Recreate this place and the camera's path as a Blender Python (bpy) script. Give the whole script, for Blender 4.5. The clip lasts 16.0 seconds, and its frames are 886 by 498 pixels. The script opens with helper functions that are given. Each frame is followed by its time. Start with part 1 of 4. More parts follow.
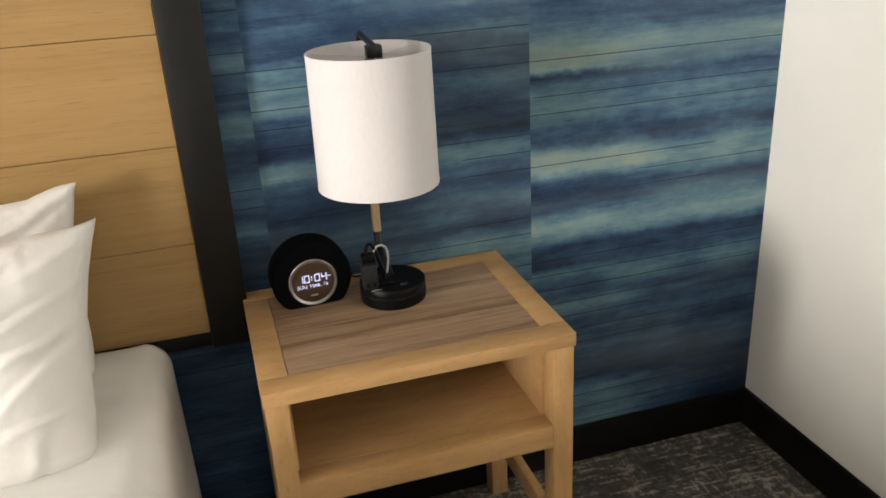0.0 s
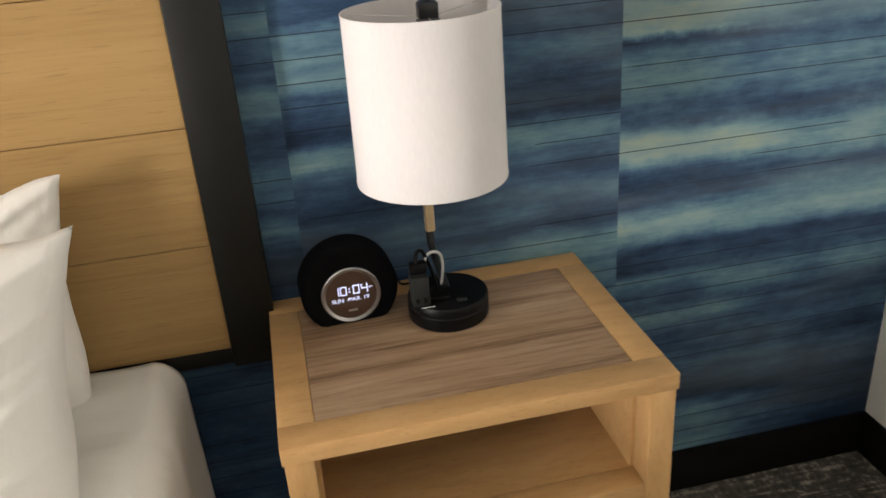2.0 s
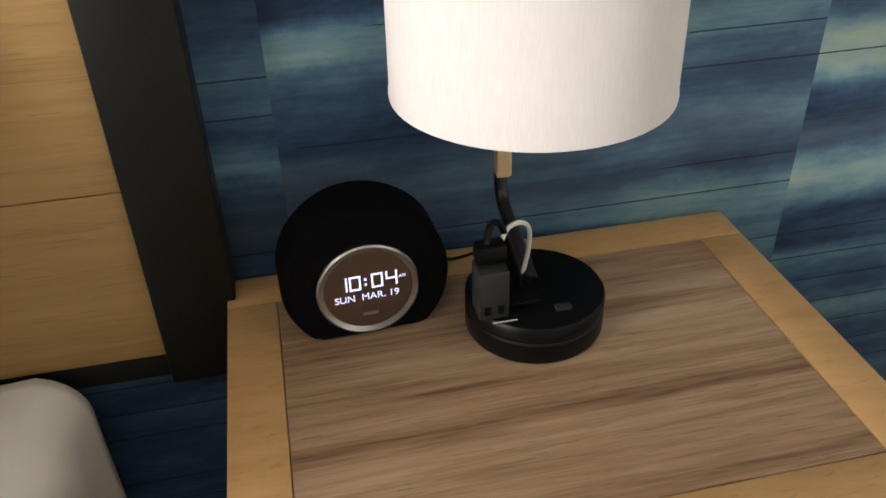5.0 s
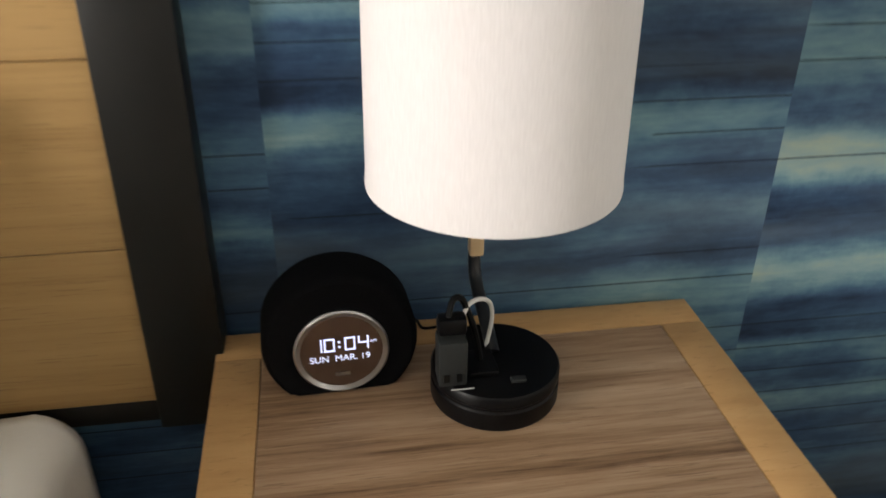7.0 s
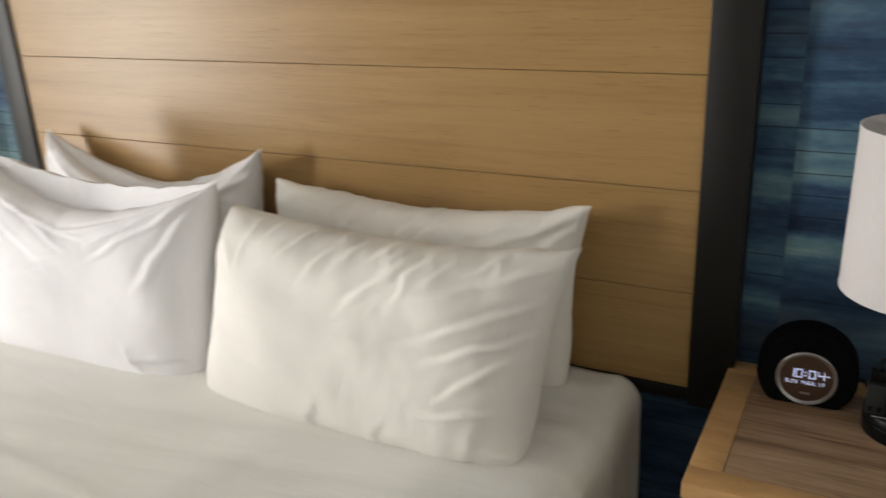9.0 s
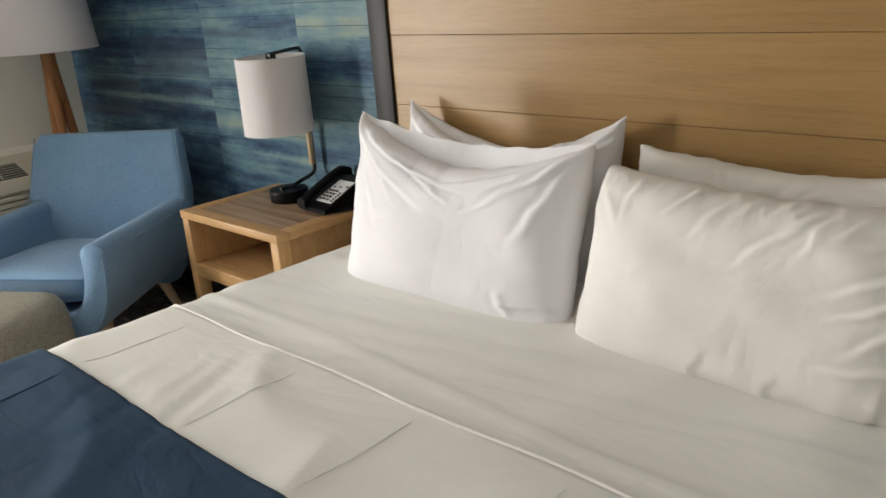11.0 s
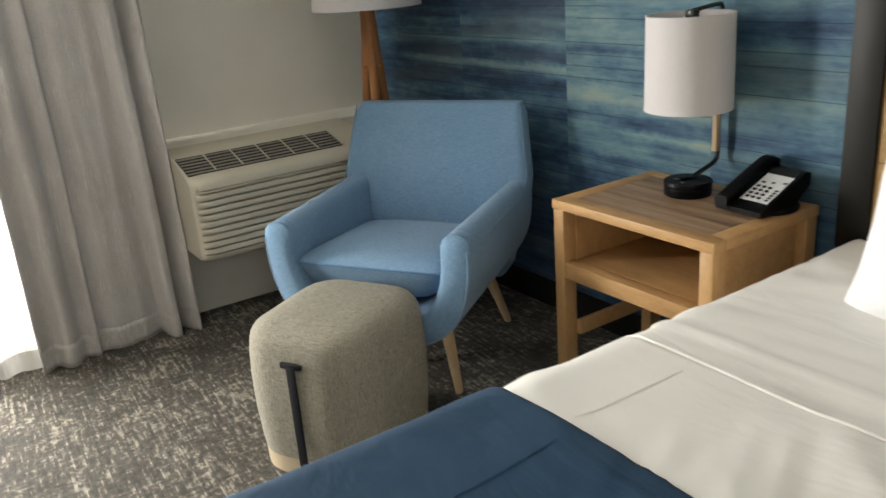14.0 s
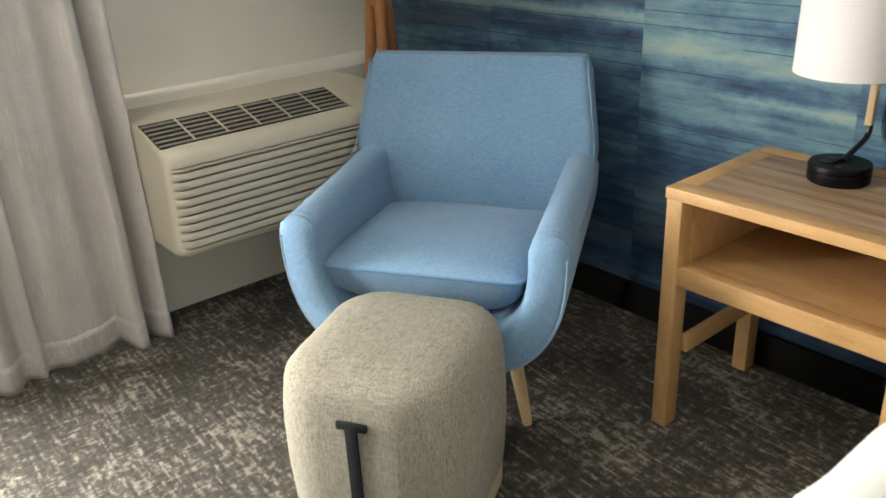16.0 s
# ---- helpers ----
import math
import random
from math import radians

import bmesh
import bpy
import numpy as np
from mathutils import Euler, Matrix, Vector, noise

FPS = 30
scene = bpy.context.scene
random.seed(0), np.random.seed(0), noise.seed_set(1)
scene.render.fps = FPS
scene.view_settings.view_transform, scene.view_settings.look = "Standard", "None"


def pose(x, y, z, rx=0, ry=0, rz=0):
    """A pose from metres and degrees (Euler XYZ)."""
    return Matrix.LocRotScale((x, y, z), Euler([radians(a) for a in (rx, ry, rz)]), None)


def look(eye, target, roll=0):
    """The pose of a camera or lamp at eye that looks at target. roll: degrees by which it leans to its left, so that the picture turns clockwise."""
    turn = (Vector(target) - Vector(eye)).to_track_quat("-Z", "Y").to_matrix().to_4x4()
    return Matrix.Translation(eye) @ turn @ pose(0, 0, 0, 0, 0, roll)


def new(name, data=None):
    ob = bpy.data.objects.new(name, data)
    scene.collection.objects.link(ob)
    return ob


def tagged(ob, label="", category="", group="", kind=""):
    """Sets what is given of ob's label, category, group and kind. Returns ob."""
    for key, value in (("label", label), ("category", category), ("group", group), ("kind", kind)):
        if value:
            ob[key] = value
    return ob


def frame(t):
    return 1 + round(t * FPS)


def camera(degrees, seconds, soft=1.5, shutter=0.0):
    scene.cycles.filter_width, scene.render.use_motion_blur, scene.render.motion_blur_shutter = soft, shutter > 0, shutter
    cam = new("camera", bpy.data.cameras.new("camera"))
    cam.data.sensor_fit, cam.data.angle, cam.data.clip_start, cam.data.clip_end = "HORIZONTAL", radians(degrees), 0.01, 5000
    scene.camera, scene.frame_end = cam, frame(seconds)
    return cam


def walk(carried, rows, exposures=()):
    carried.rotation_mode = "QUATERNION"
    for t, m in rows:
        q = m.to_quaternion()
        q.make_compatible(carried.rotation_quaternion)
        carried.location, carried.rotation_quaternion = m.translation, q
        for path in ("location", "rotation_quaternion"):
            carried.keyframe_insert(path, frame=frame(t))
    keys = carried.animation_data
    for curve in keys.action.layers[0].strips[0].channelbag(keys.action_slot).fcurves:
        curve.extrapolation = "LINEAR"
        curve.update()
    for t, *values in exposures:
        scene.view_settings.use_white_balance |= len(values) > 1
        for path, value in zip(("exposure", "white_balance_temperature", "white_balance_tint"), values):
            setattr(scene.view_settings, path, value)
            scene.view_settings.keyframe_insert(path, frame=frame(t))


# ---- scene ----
cam = camera(56.6, 16.0, soft=1.6, shutter=0.5)
PATH = [
    (0, (0.065, -1.832, 1.539), (0.568, -0.058, 0.765), -3.2),
    (0.5, (0.162, -1.735, 1.528), (0.609, 0.047, 0.737), -3.5),
    (1, (0.21, -1.694, 1.51), (0.611, 0.09, 0.699), -3.8),
    (1.5, (0.198, -1.624, 1.493), (0.569, 0.154, 0.656), -4.1),
    (2, (0.153, -1.485, 1.486), (0.5, 0.288, 0.628), -4.2),
    (2.5, (0.142, -1.394, 1.475), (0.468, 0.362, 0.576), -4.1),
    (3, (0.2, -1.271, 1.457), (0.472, 0.464, 0.499), -4.2),
    (3.5, (0.225, -1.15, 1.434), (0.473, 0.549, 0.408), -4.2),
    (4, (0.19, -1.008, 1.376), (0.466, 0.643, 0.281), -3.4),
    (4.2, (0.18, -0.945, 1.347), (0.464, 0.692, 0.233), -3.3),
    (6.5, (0.191, -0.812, 1.265), (0.578, 0.858, 0.234), 0.9),
    (7, (0.23, -0.925, 1.335), (0.507, 0.804, 0.368), 0.5),
    (7.5, (0.274, -1.115, 1.435), (0.258, 0.686, 0.555), -0.8),
    (8, (0.263, -1.3, 1.478), (-0.012, 0.53, 0.7), -1.1),
    (8.5, (0.233, -1.533, 1.542), (-0.343, 0.231, 0.798), -2.3),
    (9, (0.307, -1.679, 1.577), (-0.6, -0.035, 0.889), -2.7),
    (9.5, (0.414, -1.769, 1.592), (-0.735, -0.276, 0.919), -4.0),
    (10, (0.345, -1.872, 1.596), (-0.936, -0.49, 0.934), -4.9),
    (10.2, (0.284, -1.915, 1.579), (-1.021, -0.553, 0.926), -4.8),
    (12.3, (-0.184, -2.017, 1.485), (-1.56, -0.698, 0.879), -3.7),
    (12.5, (-0.24, -2.028, 1.482), (-1.659, -0.753, 0.879), -3.6),
    (13, (-0.406, -2.107, 1.479), (-1.909, -0.934, 0.875), -3.7),
    (13.5, (-0.622, -2.209, 1.486), (-2.184, -1.132, 0.855), -4.1),
    (14, (-0.874, -2.195, 1.475), (-2.457, -1.17, 0.808), -4.5),
    (14.5, (-1.117, -2.154, 1.475), (-2.669, -1.12, 0.754), -4.4),
    (15, (-1.337, -2.22, 1.456), (-2.838, -1.147, 0.684), -3.9),
    (15.5, (-1.505, -2.239, 1.447), (-2.958, -1.12, 0.647), -3.4),
    (16, (-1.684, -2.173, 1.431), (-3.096, -1.011, 0.621), -2.7),
]
walk(cam, [(t, look(eye, target, roll)) for t, eye, target, roll in PATH],
     exposures=[(0, 0.51, 6850, 12), (4, 0.54, 6850, 12), (6.5, 0.62, 6600, 10), (7, 0.56, 6750, 11), (7.5, 0.6, 6950, 11), (8, 0.4, 6900, 11), (9, -0.31, 6600, 10), (10, -0.51, 6700, 10), (12.5, -0.57, 6650, 10), (13.5, -0.54, 6700, 9), (15, -0.16, 6700, 8), (16, 0.08, 6700, 8)])

# ---------------------------------------------------------------- light
world = bpy.data.worlds.new("sky")
scene.world = world
world.use_nodes = True
wn = world.node_tree
sky = wn.nodes.new("ShaderNodeTexSky")
sky.sky_type, sky.sun_disc = "NISHITA", False
sky.sun_elevation, sky.sun_rotation = radians(42), radians(150)
wn.links.new(sky.outputs["Color"], wn.nodes["Background"].inputs["Color"])
wn.nodes["Background"].inputs["Strength"].default_value = 0.15


UNIT = 1.062  # metres to one unit of the plan below


def placed(m):
    """A pose of the plan, in metres."""
    m = m.copy()
    m.translation = m.translation * UNIT
    return m


def window_light(name, m, w, h, watts, colour):
    data = bpy.data.lights.new(name, "AREA")
    data.shape, data.size, data.size_y, data.energy, data.color = "RECTANGLE", w * UNIT, h * UNIT, watts, colour
    ob = new(name, data)
    ob.matrix_world = placed(m)
    return ob


# daylight in the opening of the window, beside the sheer curtain
window_light("window_daylight", look((-4.43, -2.43, 1.04), (0.0, -1.8, 0.9)), 1.08, 1.78, 390, (1.0, 0.975, 0.94))


# ---------------------------------------------------------------- materials
def material(name):
    mat = bpy.data.materials.new(name)
    mat.use_nodes = True
    return mat, mat.node_tree, mat.node_tree.nodes["Principled BSDF"]


def node(tree, kind, **settings):
    n = tree.nodes.new(kind)
    for key, value in settings.items():
        if key == "operation":
            n.operation = value
        else:
            n.inputs[key.replace("_", " ")].default_value = value
    return n


def coords(tree, scale=(1, 1, 1), turn=(0, 0, 0), shift=0.0):
    """Object coordinates, stretched, and moved by a number of the object's own."""
    tc = tree.nodes.new("ShaderNodeTexCoord")
    mp = tree.nodes.new("ShaderNodeMapping")
    mp.inputs["Scale"].default_value = scale
    mp.inputs["Rotation"].default_value = turn
    tree.links.new(tc.outputs["Object"], mp.inputs["Vector"])
    if not shift:
        return mp.outputs["Vector"]
    info = tree.nodes.new("ShaderNodeObjectInfo")
    mul = node(tree, "ShaderNodeMath", operation="MULTIPLY")
    mul.inputs[1].default_value = shift
    tree.links.new(info.outputs["Random"], mul.inputs[0])
    add = node(tree, "ShaderNodeVectorMath", operation="ADD")
    tree.links.new(mp.outputs["Vector"], add.inputs[0])
    tree.links.new(mul.outputs[0], add.inputs[1])
    return add.outputs["Vector"]


def noise_tex(tree, vec, scale, detail=4.0, rough=0.55, distort=0.0):
    n = node(tree, "ShaderNodeTexNoise", Scale=scale, Detail=detail, Roughness=rough, Distortion=distort)
    tree.links.new(vec, n.inputs["Vector"])
    return n.outputs["Fac"]


def ramp(tree, fac, stops):
    r = tree.nodes.new("ShaderNodeValToRGB")
    while len(r.color_ramp.elements) < len(stops):
        r.color_ramp.elements.new(0.5)
    for e, (p, c) in zip(r.color_ramp.elements, stops):
        e.position, e.color = p, (*c, 1)
    tree.links.new(fac, r.inputs["Fac"])
    return r.outputs["Color"]


def mix(tree, fac, a, b, how="MIX"):
    m = tree.nodes.new("ShaderNodeMix")
    m.data_type, m.blend_type = "RGBA", how
    for sock, v in ((m.inputs["Factor"], fac), (m.inputs["A"], a), (m.inputs["B"], b)):
        if isinstance(v, (int, float)):
            sock.default_value = v
        elif isinstance(v, tuple):
            sock.default_value = (*v, 1)
        else:
            tree.links.new(v, sock)
    return m.outputs["Result"]


def calc(tree, op, a, b=0.0):
    m = node(tree, "ShaderNodeMath", operation=op)
    for i, v in ((0, a), (1, b)):
        if isinstance(v, (int, float)):
            m.inputs[i].default_value = v
        else:
            tree.links.new(v, m.inputs[i])
    return m.outputs[0]


def bump(tree, bsdf, height, strength, distance=0.002):
    b = node(tree, "ShaderNodeBump", Strength=strength, Distance=distance)
    tree.links.new(height, b.inputs["Height"])
    tree.links.new(b.outputs["Normal"], bsdf.inputs["Normal"])


def paint(name, colour, rough=0.6, var=0.04, grain=0.08, grain_scale=260):
    mat, t, p = material(name)
    v = coords(t)
    dark = tuple(c * (1 - 2 * var) for c in colour)
    t.links.new(ramp(t, noise_tex(t, v, 2.2, 5), [(0.3, dark), (0.7, colour)]), p.inputs["Base Color"])
    p.inputs["Roughness"].default_value = rough
    bump(t, p, noise_tex(t, v, grain_scale, 3), grain, 0.001)
    return mat


def wood(name, stops, scale, fine=1.0, rough=0.45, shift=7.0, turn=(0, 0, 0)):
    mat, t, p = material(name)
    broad = noise_tex(t, coords(t, scale, turn, shift), 1.0, 5, 0.6, 0.6)
    thin = noise_tex(t, coords(t, tuple(s * 5 * fine for s in scale), turn, shift), 1.0, 6, 0.7, 0.3)
    pore = noise_tex(t, coords(t, tuple(s * 14 * fine for s in scale), turn, shift), 1.0, 3, 0.6)
    s = calc(t, "ADD", calc(t, "MULTIPLY", broad, 0.62), calc(t, "MULTIPLY", thin, 0.38))
    col = ramp(t, s, stops)
    col = mix(t, calc(t, "MULTIPLY", calc(t, "GREATER_THAN", pore, 0.63), 0.3), col, tuple(c * 0.55 for c in stops[0][1]))
    t.links.new(col, p.inputs["Base Color"])
    p.inputs["Roughness"].default_value = rough
    bump(t, p, thin, 0.12, 0.001)
    p.inputs["Specular IOR Level"].default_value = 0.32
    return mat


def cloth(name, a, b, weave=900, strength=0.35, rough=0.9, sheen=0.2, broad=3.0, slub=0.0):
    mat, t, p = material(name)
    v = coords(t)
    w = None
    for long_way in range(3):
        run = noise_tex(t, coords(t, tuple(weave * (0.1 if k == long_way else 1.0) for k in range(3))), 1.0, 2)
        run = calc(t, "MULTIPLY", run, 1 / 3)
        w = calc(t, "ADD", w, run) if w else run
    f = calc(t, "ADD", calc(t, "MULTIPLY", noise_tex(t, v, broad, 5), 0.4 - 0.2 * slub), calc(t, "MULTIPLY", w, 0.6 + 0.2 * slub))
    t.links.new(ramp(t, f, [(0.39, a), (0.61, b)]), p.inputs["Base Color"])
    p.inputs["Roughness"].default_value = rough
    p.inputs["Sheen Weight"].default_value = sheen
    p.inputs["Specular IOR Level"].default_value = 0.25
    bump(t, p, w, strength, 0.0015)
    return mat


def plain(name, colour, rough=0.5, metal=0.0, var=0.12, spec=0.5):
    mat, t, p = material(name)
    p.inputs["Specular IOR Level"].default_value = spec
    f = noise_tex(t, coords(t), 60, 4)
    t.links.new(ramp(t, f, [(0.3, tuple(c * (1 - var) for c in colour)), (0.7, colour)]), p.inputs["Base Color"])
    t.links.new(calc(t, "ADD", rough - 0.03, calc(t, "MULTIPLY", noise_tex(t, coords(t), 25, 4), 0.06)), p.inputs["Roughness"])
    p.inputs["Metallic"].default_value = metal
    return mat


def bands(t, height, stops):
    """A printed run of light and dark up the wall: stops of (height in metres, lightness)."""
    top = 2.6
    return ramp(t, calc(t, "DIVIDE", height, top), [(z / top, (v, v, v)) for z, v in stops[:31]])


def wallpaper_material(name, near, far, x0, x1):
    """Brushed blue bands on one strip: one run of bands melting into another across its width, ruled by thin lines."""
    mat, t, p = material(name)
    tc = t.nodes.new("ShaderNodeTexCoord")
    sep = t.nodes.new("ShaderNodeSeparateXYZ")
    t.links.new(tc.outputs["Object"], sep.inputs[0])
    sway = noise_tex(t, coords(t, (2.4, 1, 3.5)), 1.0, 3, 0.5)
    ragged = noise_tex(t, coords(t, (26, 1, 22.0)), 1.0, 4, 0.7)
    z = calc(t, "ADD", sep.outputs["Z"], calc(t, "ADD", calc(t, "MULTIPLY", calc(t, "SUBTRACT", sway, 0.5), 0.045), calc(t, "MULTIPLY", calc(t, "SUBTRACT", ragged, 0.5), 0.03)))
    across = calc(t, "ADD", calc(t, "DIVIDE", calc(t, "SUBTRACT", sep.outputs["X"], x0), x1 - x0), calc(t, "MULTIPLY", calc(t, "SUBTRACT", noise_tex(t, coords(t, (2.0, 1, 9.0)), 1.0, 3), 0.5), 1.1))
    s = mix(t, ramp_value(t, across, 0.35, 0.65, 1.0), bands(t, z, near), bands(t, z, far))
    mid = noise_tex(t, coords(t, (1.6, 1, 24.0), shift=53.0), 1.0, 5, 0.62, 0.4)
    tiny = noise_tex(t, coords(t, (14, 1, 60.0), shift=11.0), 1.0, 5, 0.7)
    blot = noise_tex(t, coords(t, (6, 1, 11.0), shift=29.0), 1.0, 5, 0.65, 0.2)
    for n, k in ((mid, 0.75), (tiny, 0.36), (blot, 0.6)):
        s = calc(t, "ADD", s, calc(t, "MULTIPLY", calc(t, "SUBTRACT", n, 0.5), k))
    col = ramp(t, s, [(0.08, (0.010, 0.024, 0.055)), (0.27, (0.026, 0.06, 0.122)), (0.45, (0.058, 0.125, 0.2)),
                      (0.64, (0.117, 0.222, 0.27)), (0.82, (0.2, 0.305, 0.325)), (1.0, (0.29, 0.36, 0.3))])
    grey = noise_tex(t, coords(t, (1.1, 1, 7.0), shift=71.0), 1.0, 3, 0.5, 0.2)
    col = mix(t, ramp_value(t, grey, 0.5, 0.68, 0.38), col, (0.13, 0.165, 0.18))
    saw = calc(t, "FRACT", calc(t, "MULTIPLY", sep.outputs["Z"], 1 / 0.0437))
    some = calc(t, "GREATER_THAN", noise_tex(t, coords(t, (0.5, 1, 13.0), shift=17.0), 1.0, 2), 0.48)
    line = calc(t, "MULTIPLY", calc(t, "LESS_THAN", saw, 0.05), some)
    col = mix(t, calc(t, "MULTIPLY", line, 0.85), col, (0.008, 0.016, 0.03))
    t.links.new(col, p.inputs["Base Color"])
    p.inputs["Roughness"].default_value = 0.6
    p.inputs["Specular IOR Level"].default_value = 0.25
    bump(t, p, tiny, 0.08, 0.001)
    return mat


def ramp_value(t, fac, lo, hi, top):
    m = t.nodes.new("ShaderNodeMapRange")
    m.inputs["From Min"].default_value, m.inputs["From Max"].default_value = lo, hi
    m.inputs["To Min"].default_value, m.inputs["To Max"].default_value = 0.0, top
    t.links.new(fac, m.inputs["Value"])
    return m.outputs["Result"]


def carpet_material():
    """Dark loop carpet with broken pale streaks running two ways."""
    mat, t, p = material("carpet")
    snap = node(t, "ShaderNodeVectorMath", operation="SNAP")
    t.links.new(coords(t, (1, 1, 1), (0, 0, radians(3))), snap.inputs[0])
    snap.inputs[1].default_value = (0.0055, 0.0055, 1.0)

    def loops_of(sx, sy):
        mul = node(t, "ShaderNodeVectorMath", operation="MULTIPLY")
        t.links.new(snap.outputs[0], mul.inputs[0])
        mul.inputs[1].default_value = (sx, sy, 0.0)
        return mul.outputs[0]

    a = noise_tex(t, loops_of(80, 9), 1.0, 3, 0.6)
    b = noise_tex(t, loops_of(9, 80), 1.0, 3, 0.6)
    blotch = noise_tex(t, loops_of(40, 40), 1.0, 4, 0.8)
    patch = noise_tex(t, coords(t), 4.0, 5, 0.7, 0.4)
    loop = noise_tex(t, coords(t), 420, 2)
    tint = noise_tex(t, coords(t), 6.0, 3)
    thread = calc(t, "ADD", calc(t, "MULTIPLY", calc(t, "MAXIMUM", a, b), 0.6), calc(t, "MULTIPLY", b, 0.4))
    s = calc(t, "ADD", calc(t, "MULTIPLY", thread, 0.4), calc(t, "MULTIPLY", blotch, 0.36))
    s = calc(t, "ADD", s, calc(t, "MULTIPLY", patch, 0.24))
    s = calc(t, "ADD", s, calc(t, "MULTIPLY", calc(t, "SUBTRACT", loop, 0.5), 0.06))
    col = ramp(t, s, [(0.44, (0.033, 0.031, 0.026)), (0.5, (0.064, 0.058, 0.048)), (0.533, (0.1, 0.09, 0.074)), (0.552, (0.2, 0.18, 0.148)), (0.61, (0.36, 0.326, 0.27))])
    col = mix(t, ramp_value(t, tint, 0.5, 0.7, 0.3), col, (0.16, 0.11, 0.075), "SOFT_LIGHT")
    t.links.new(col, p.inputs["Base Color"])
    p.inputs["Roughness"].default_value = 0.95
    bump(t, p, loop, 0.7, 0.004)
    return mat


def sheer_material(name, clear):
    mat, t, p = material(name)
    tr = t.nodes.new("ShaderNodeBsdfTransparent")
    tl = t.nodes.new("ShaderNodeBsdfTranslucent")
    p.inputs["Base Color"].default_value = (0.7, 0.69, 0.66, 1)
    p.inputs["Roughness"].default_value = 0.9
    m1, m2 = t.nodes.new("ShaderNodeMixShader"), t.nodes.new("ShaderNodeMixShader")
    m1.inputs[0].default_value = 0.5
    t.links.new(p.outputs[0], m1.inputs[1])
    t.links.new(tl.outputs[0], m1.inputs[2])
    weave = noise_tex(t, coords(t, (150, 150, 14)), 1.0, 3)
    rows = noise_tex(t, coords(t, (4, 4, 12)), 1.0, 2)
    dash = calc(t, "MULTIPLY", ramp_value(t, weave, 0.5, 0.62, 1.0), ramp_value(t, rows, 0.48, 0.58, 1.0))
    t.links.new(mix(t, dash, (0.34, 0.338, 0.325), (0.2, 0.197, 0.187)), tl.inputs["Color"])
    t.links.new(ramp_value(t, weave, 0.3, 0.75, 2 * clear), m2.inputs[0])
    t.links.new(m1.outputs[0], m2.inputs[1])
    t.links.new(tr.outputs[0], m2.inputs[2])
    t.links.new(m2.outputs[0], t.nodes["Material Output"].inputs["Surface"])
    return mat


def shade_material():
    mat, t, p = material("lampshade_linen")
    w = noise_tex(t, coords(t, (500, 500, 60)), 1.0, 2)
    t.links.new(ramp(t, w, [(0.3, (0.775, 0.75, 0.76)), (0.7, (0.835, 0.81, 0.82))]), p.inputs["Base Color"])
    p.inputs["Roughness"].default_value = 0.85
    tl = t.nodes.new("ShaderNodeBsdfTranslucent")
    tl.inputs["Color"].default_value = (0.8, 0.76, 0.7, 1)
    m = t.nodes.new("ShaderNodeMixShader")
    m.inputs[0].default_value = 0.22
    t.links.new(p.outputs[0], m.inputs[1])
    t.links.new(tl.outputs[0], m.inputs[2])
    t.links.new(m.outputs[0], t.nodes["Material Output"].inputs["Surface"])
    bump(t, p, w, 0.06, 0.001)
    return mat


def glow(name, colour, strength):
    mat, t, p = material(name)
    p.inputs["Base Color"].default_value = (*colour, 1)
    p.inputs["Emission Color"].default_value = (*colour, 1)
    p.inputs["Emission Strength"].default_value = strength
    return mat


OAK = [(0.3, (0.29, 0.172, 0.068)), (0.5, (0.365, 0.227, 0.093)), (0.7, (0.415, 0.267, 0.116))]
M_WHITE = paint("white_wall_paint", (0.84, 0.83, 0.78), 0.7)
M_CREAM = paint("cream_wall_paint", (0.83, 0.8, 0.72), 0.7)
# south wall is never in view; its dark tone holds down bounce
M_SOUTH = paint("unseen_wall_dark_paint", (0.14, 0.13, 0.118), 0.75)
M_CEIL = paint("ceiling_paint", (0.84, 0.83, 0.8), 0.8)
M_CARPET = carpet_material()
M_BASE = plain("black_baseboard", (0.005, 0.0045, 0.004), 0.6, spec=0.15)
M_OAK_X = wood("oak_boards", OAK, (0.9, 20, 24), 1.0, 0.36)
M_OAK = wood("oak_frame", [(0.3, (0.4, 0.225, 0.09)), (0.52, (0.5, 0.3, 0.13)), (0.7, (0.56, 0.35, 0.165))], (4, 18, 18), 0.8)
M_OAK_UP = wood("oak_upright", [(0.3, (0.4, 0.225, 0.09)), (0.52, (0.5, 0.3, 0.13)), (0.7, (0.56, 0.35, 0.165))], (18, 18, 4), 0.8)
M_WALNUT = wood("walnut_inlay", [(0.38, (0.13, 0.073, 0.04)), (0.45, (0.26, 0.158, 0.09)), (0.53, (0.36, 0.237, 0.147)), (0.62, (0.46, 0.325, 0.215))],
                (1.0, 19, 9), 1.3, 0.4)
M_LEG = wood("ash_leg", [(0.3, (0.48, 0.34, 0.19)), (0.7, (0.66, 0.5, 0.31))], (20, 20, 3))
M_TEAK = wood("reddish_lamp_wood", [(0.3, (0.3, 0.12, 0.045)), (0.7, (0.47, 0.22, 0.09))], (22, 22, 3))
M_FRAME = plain("black_frame_lacquer", (0.005, 0.005, 0.0045), 0.5, spec=0.42)
M_BLACK = plain("black_plastic", (0.003, 0.003, 0.0035), 0.4, spec=0.15)
M_METAL = plain("black_metal", (0.012, 0.012, 0.013), 0.3)
M_RUBBER = plain("dark_grey_plastic", (0.018, 0.02, 0.02), 0.55, spec=0.25)
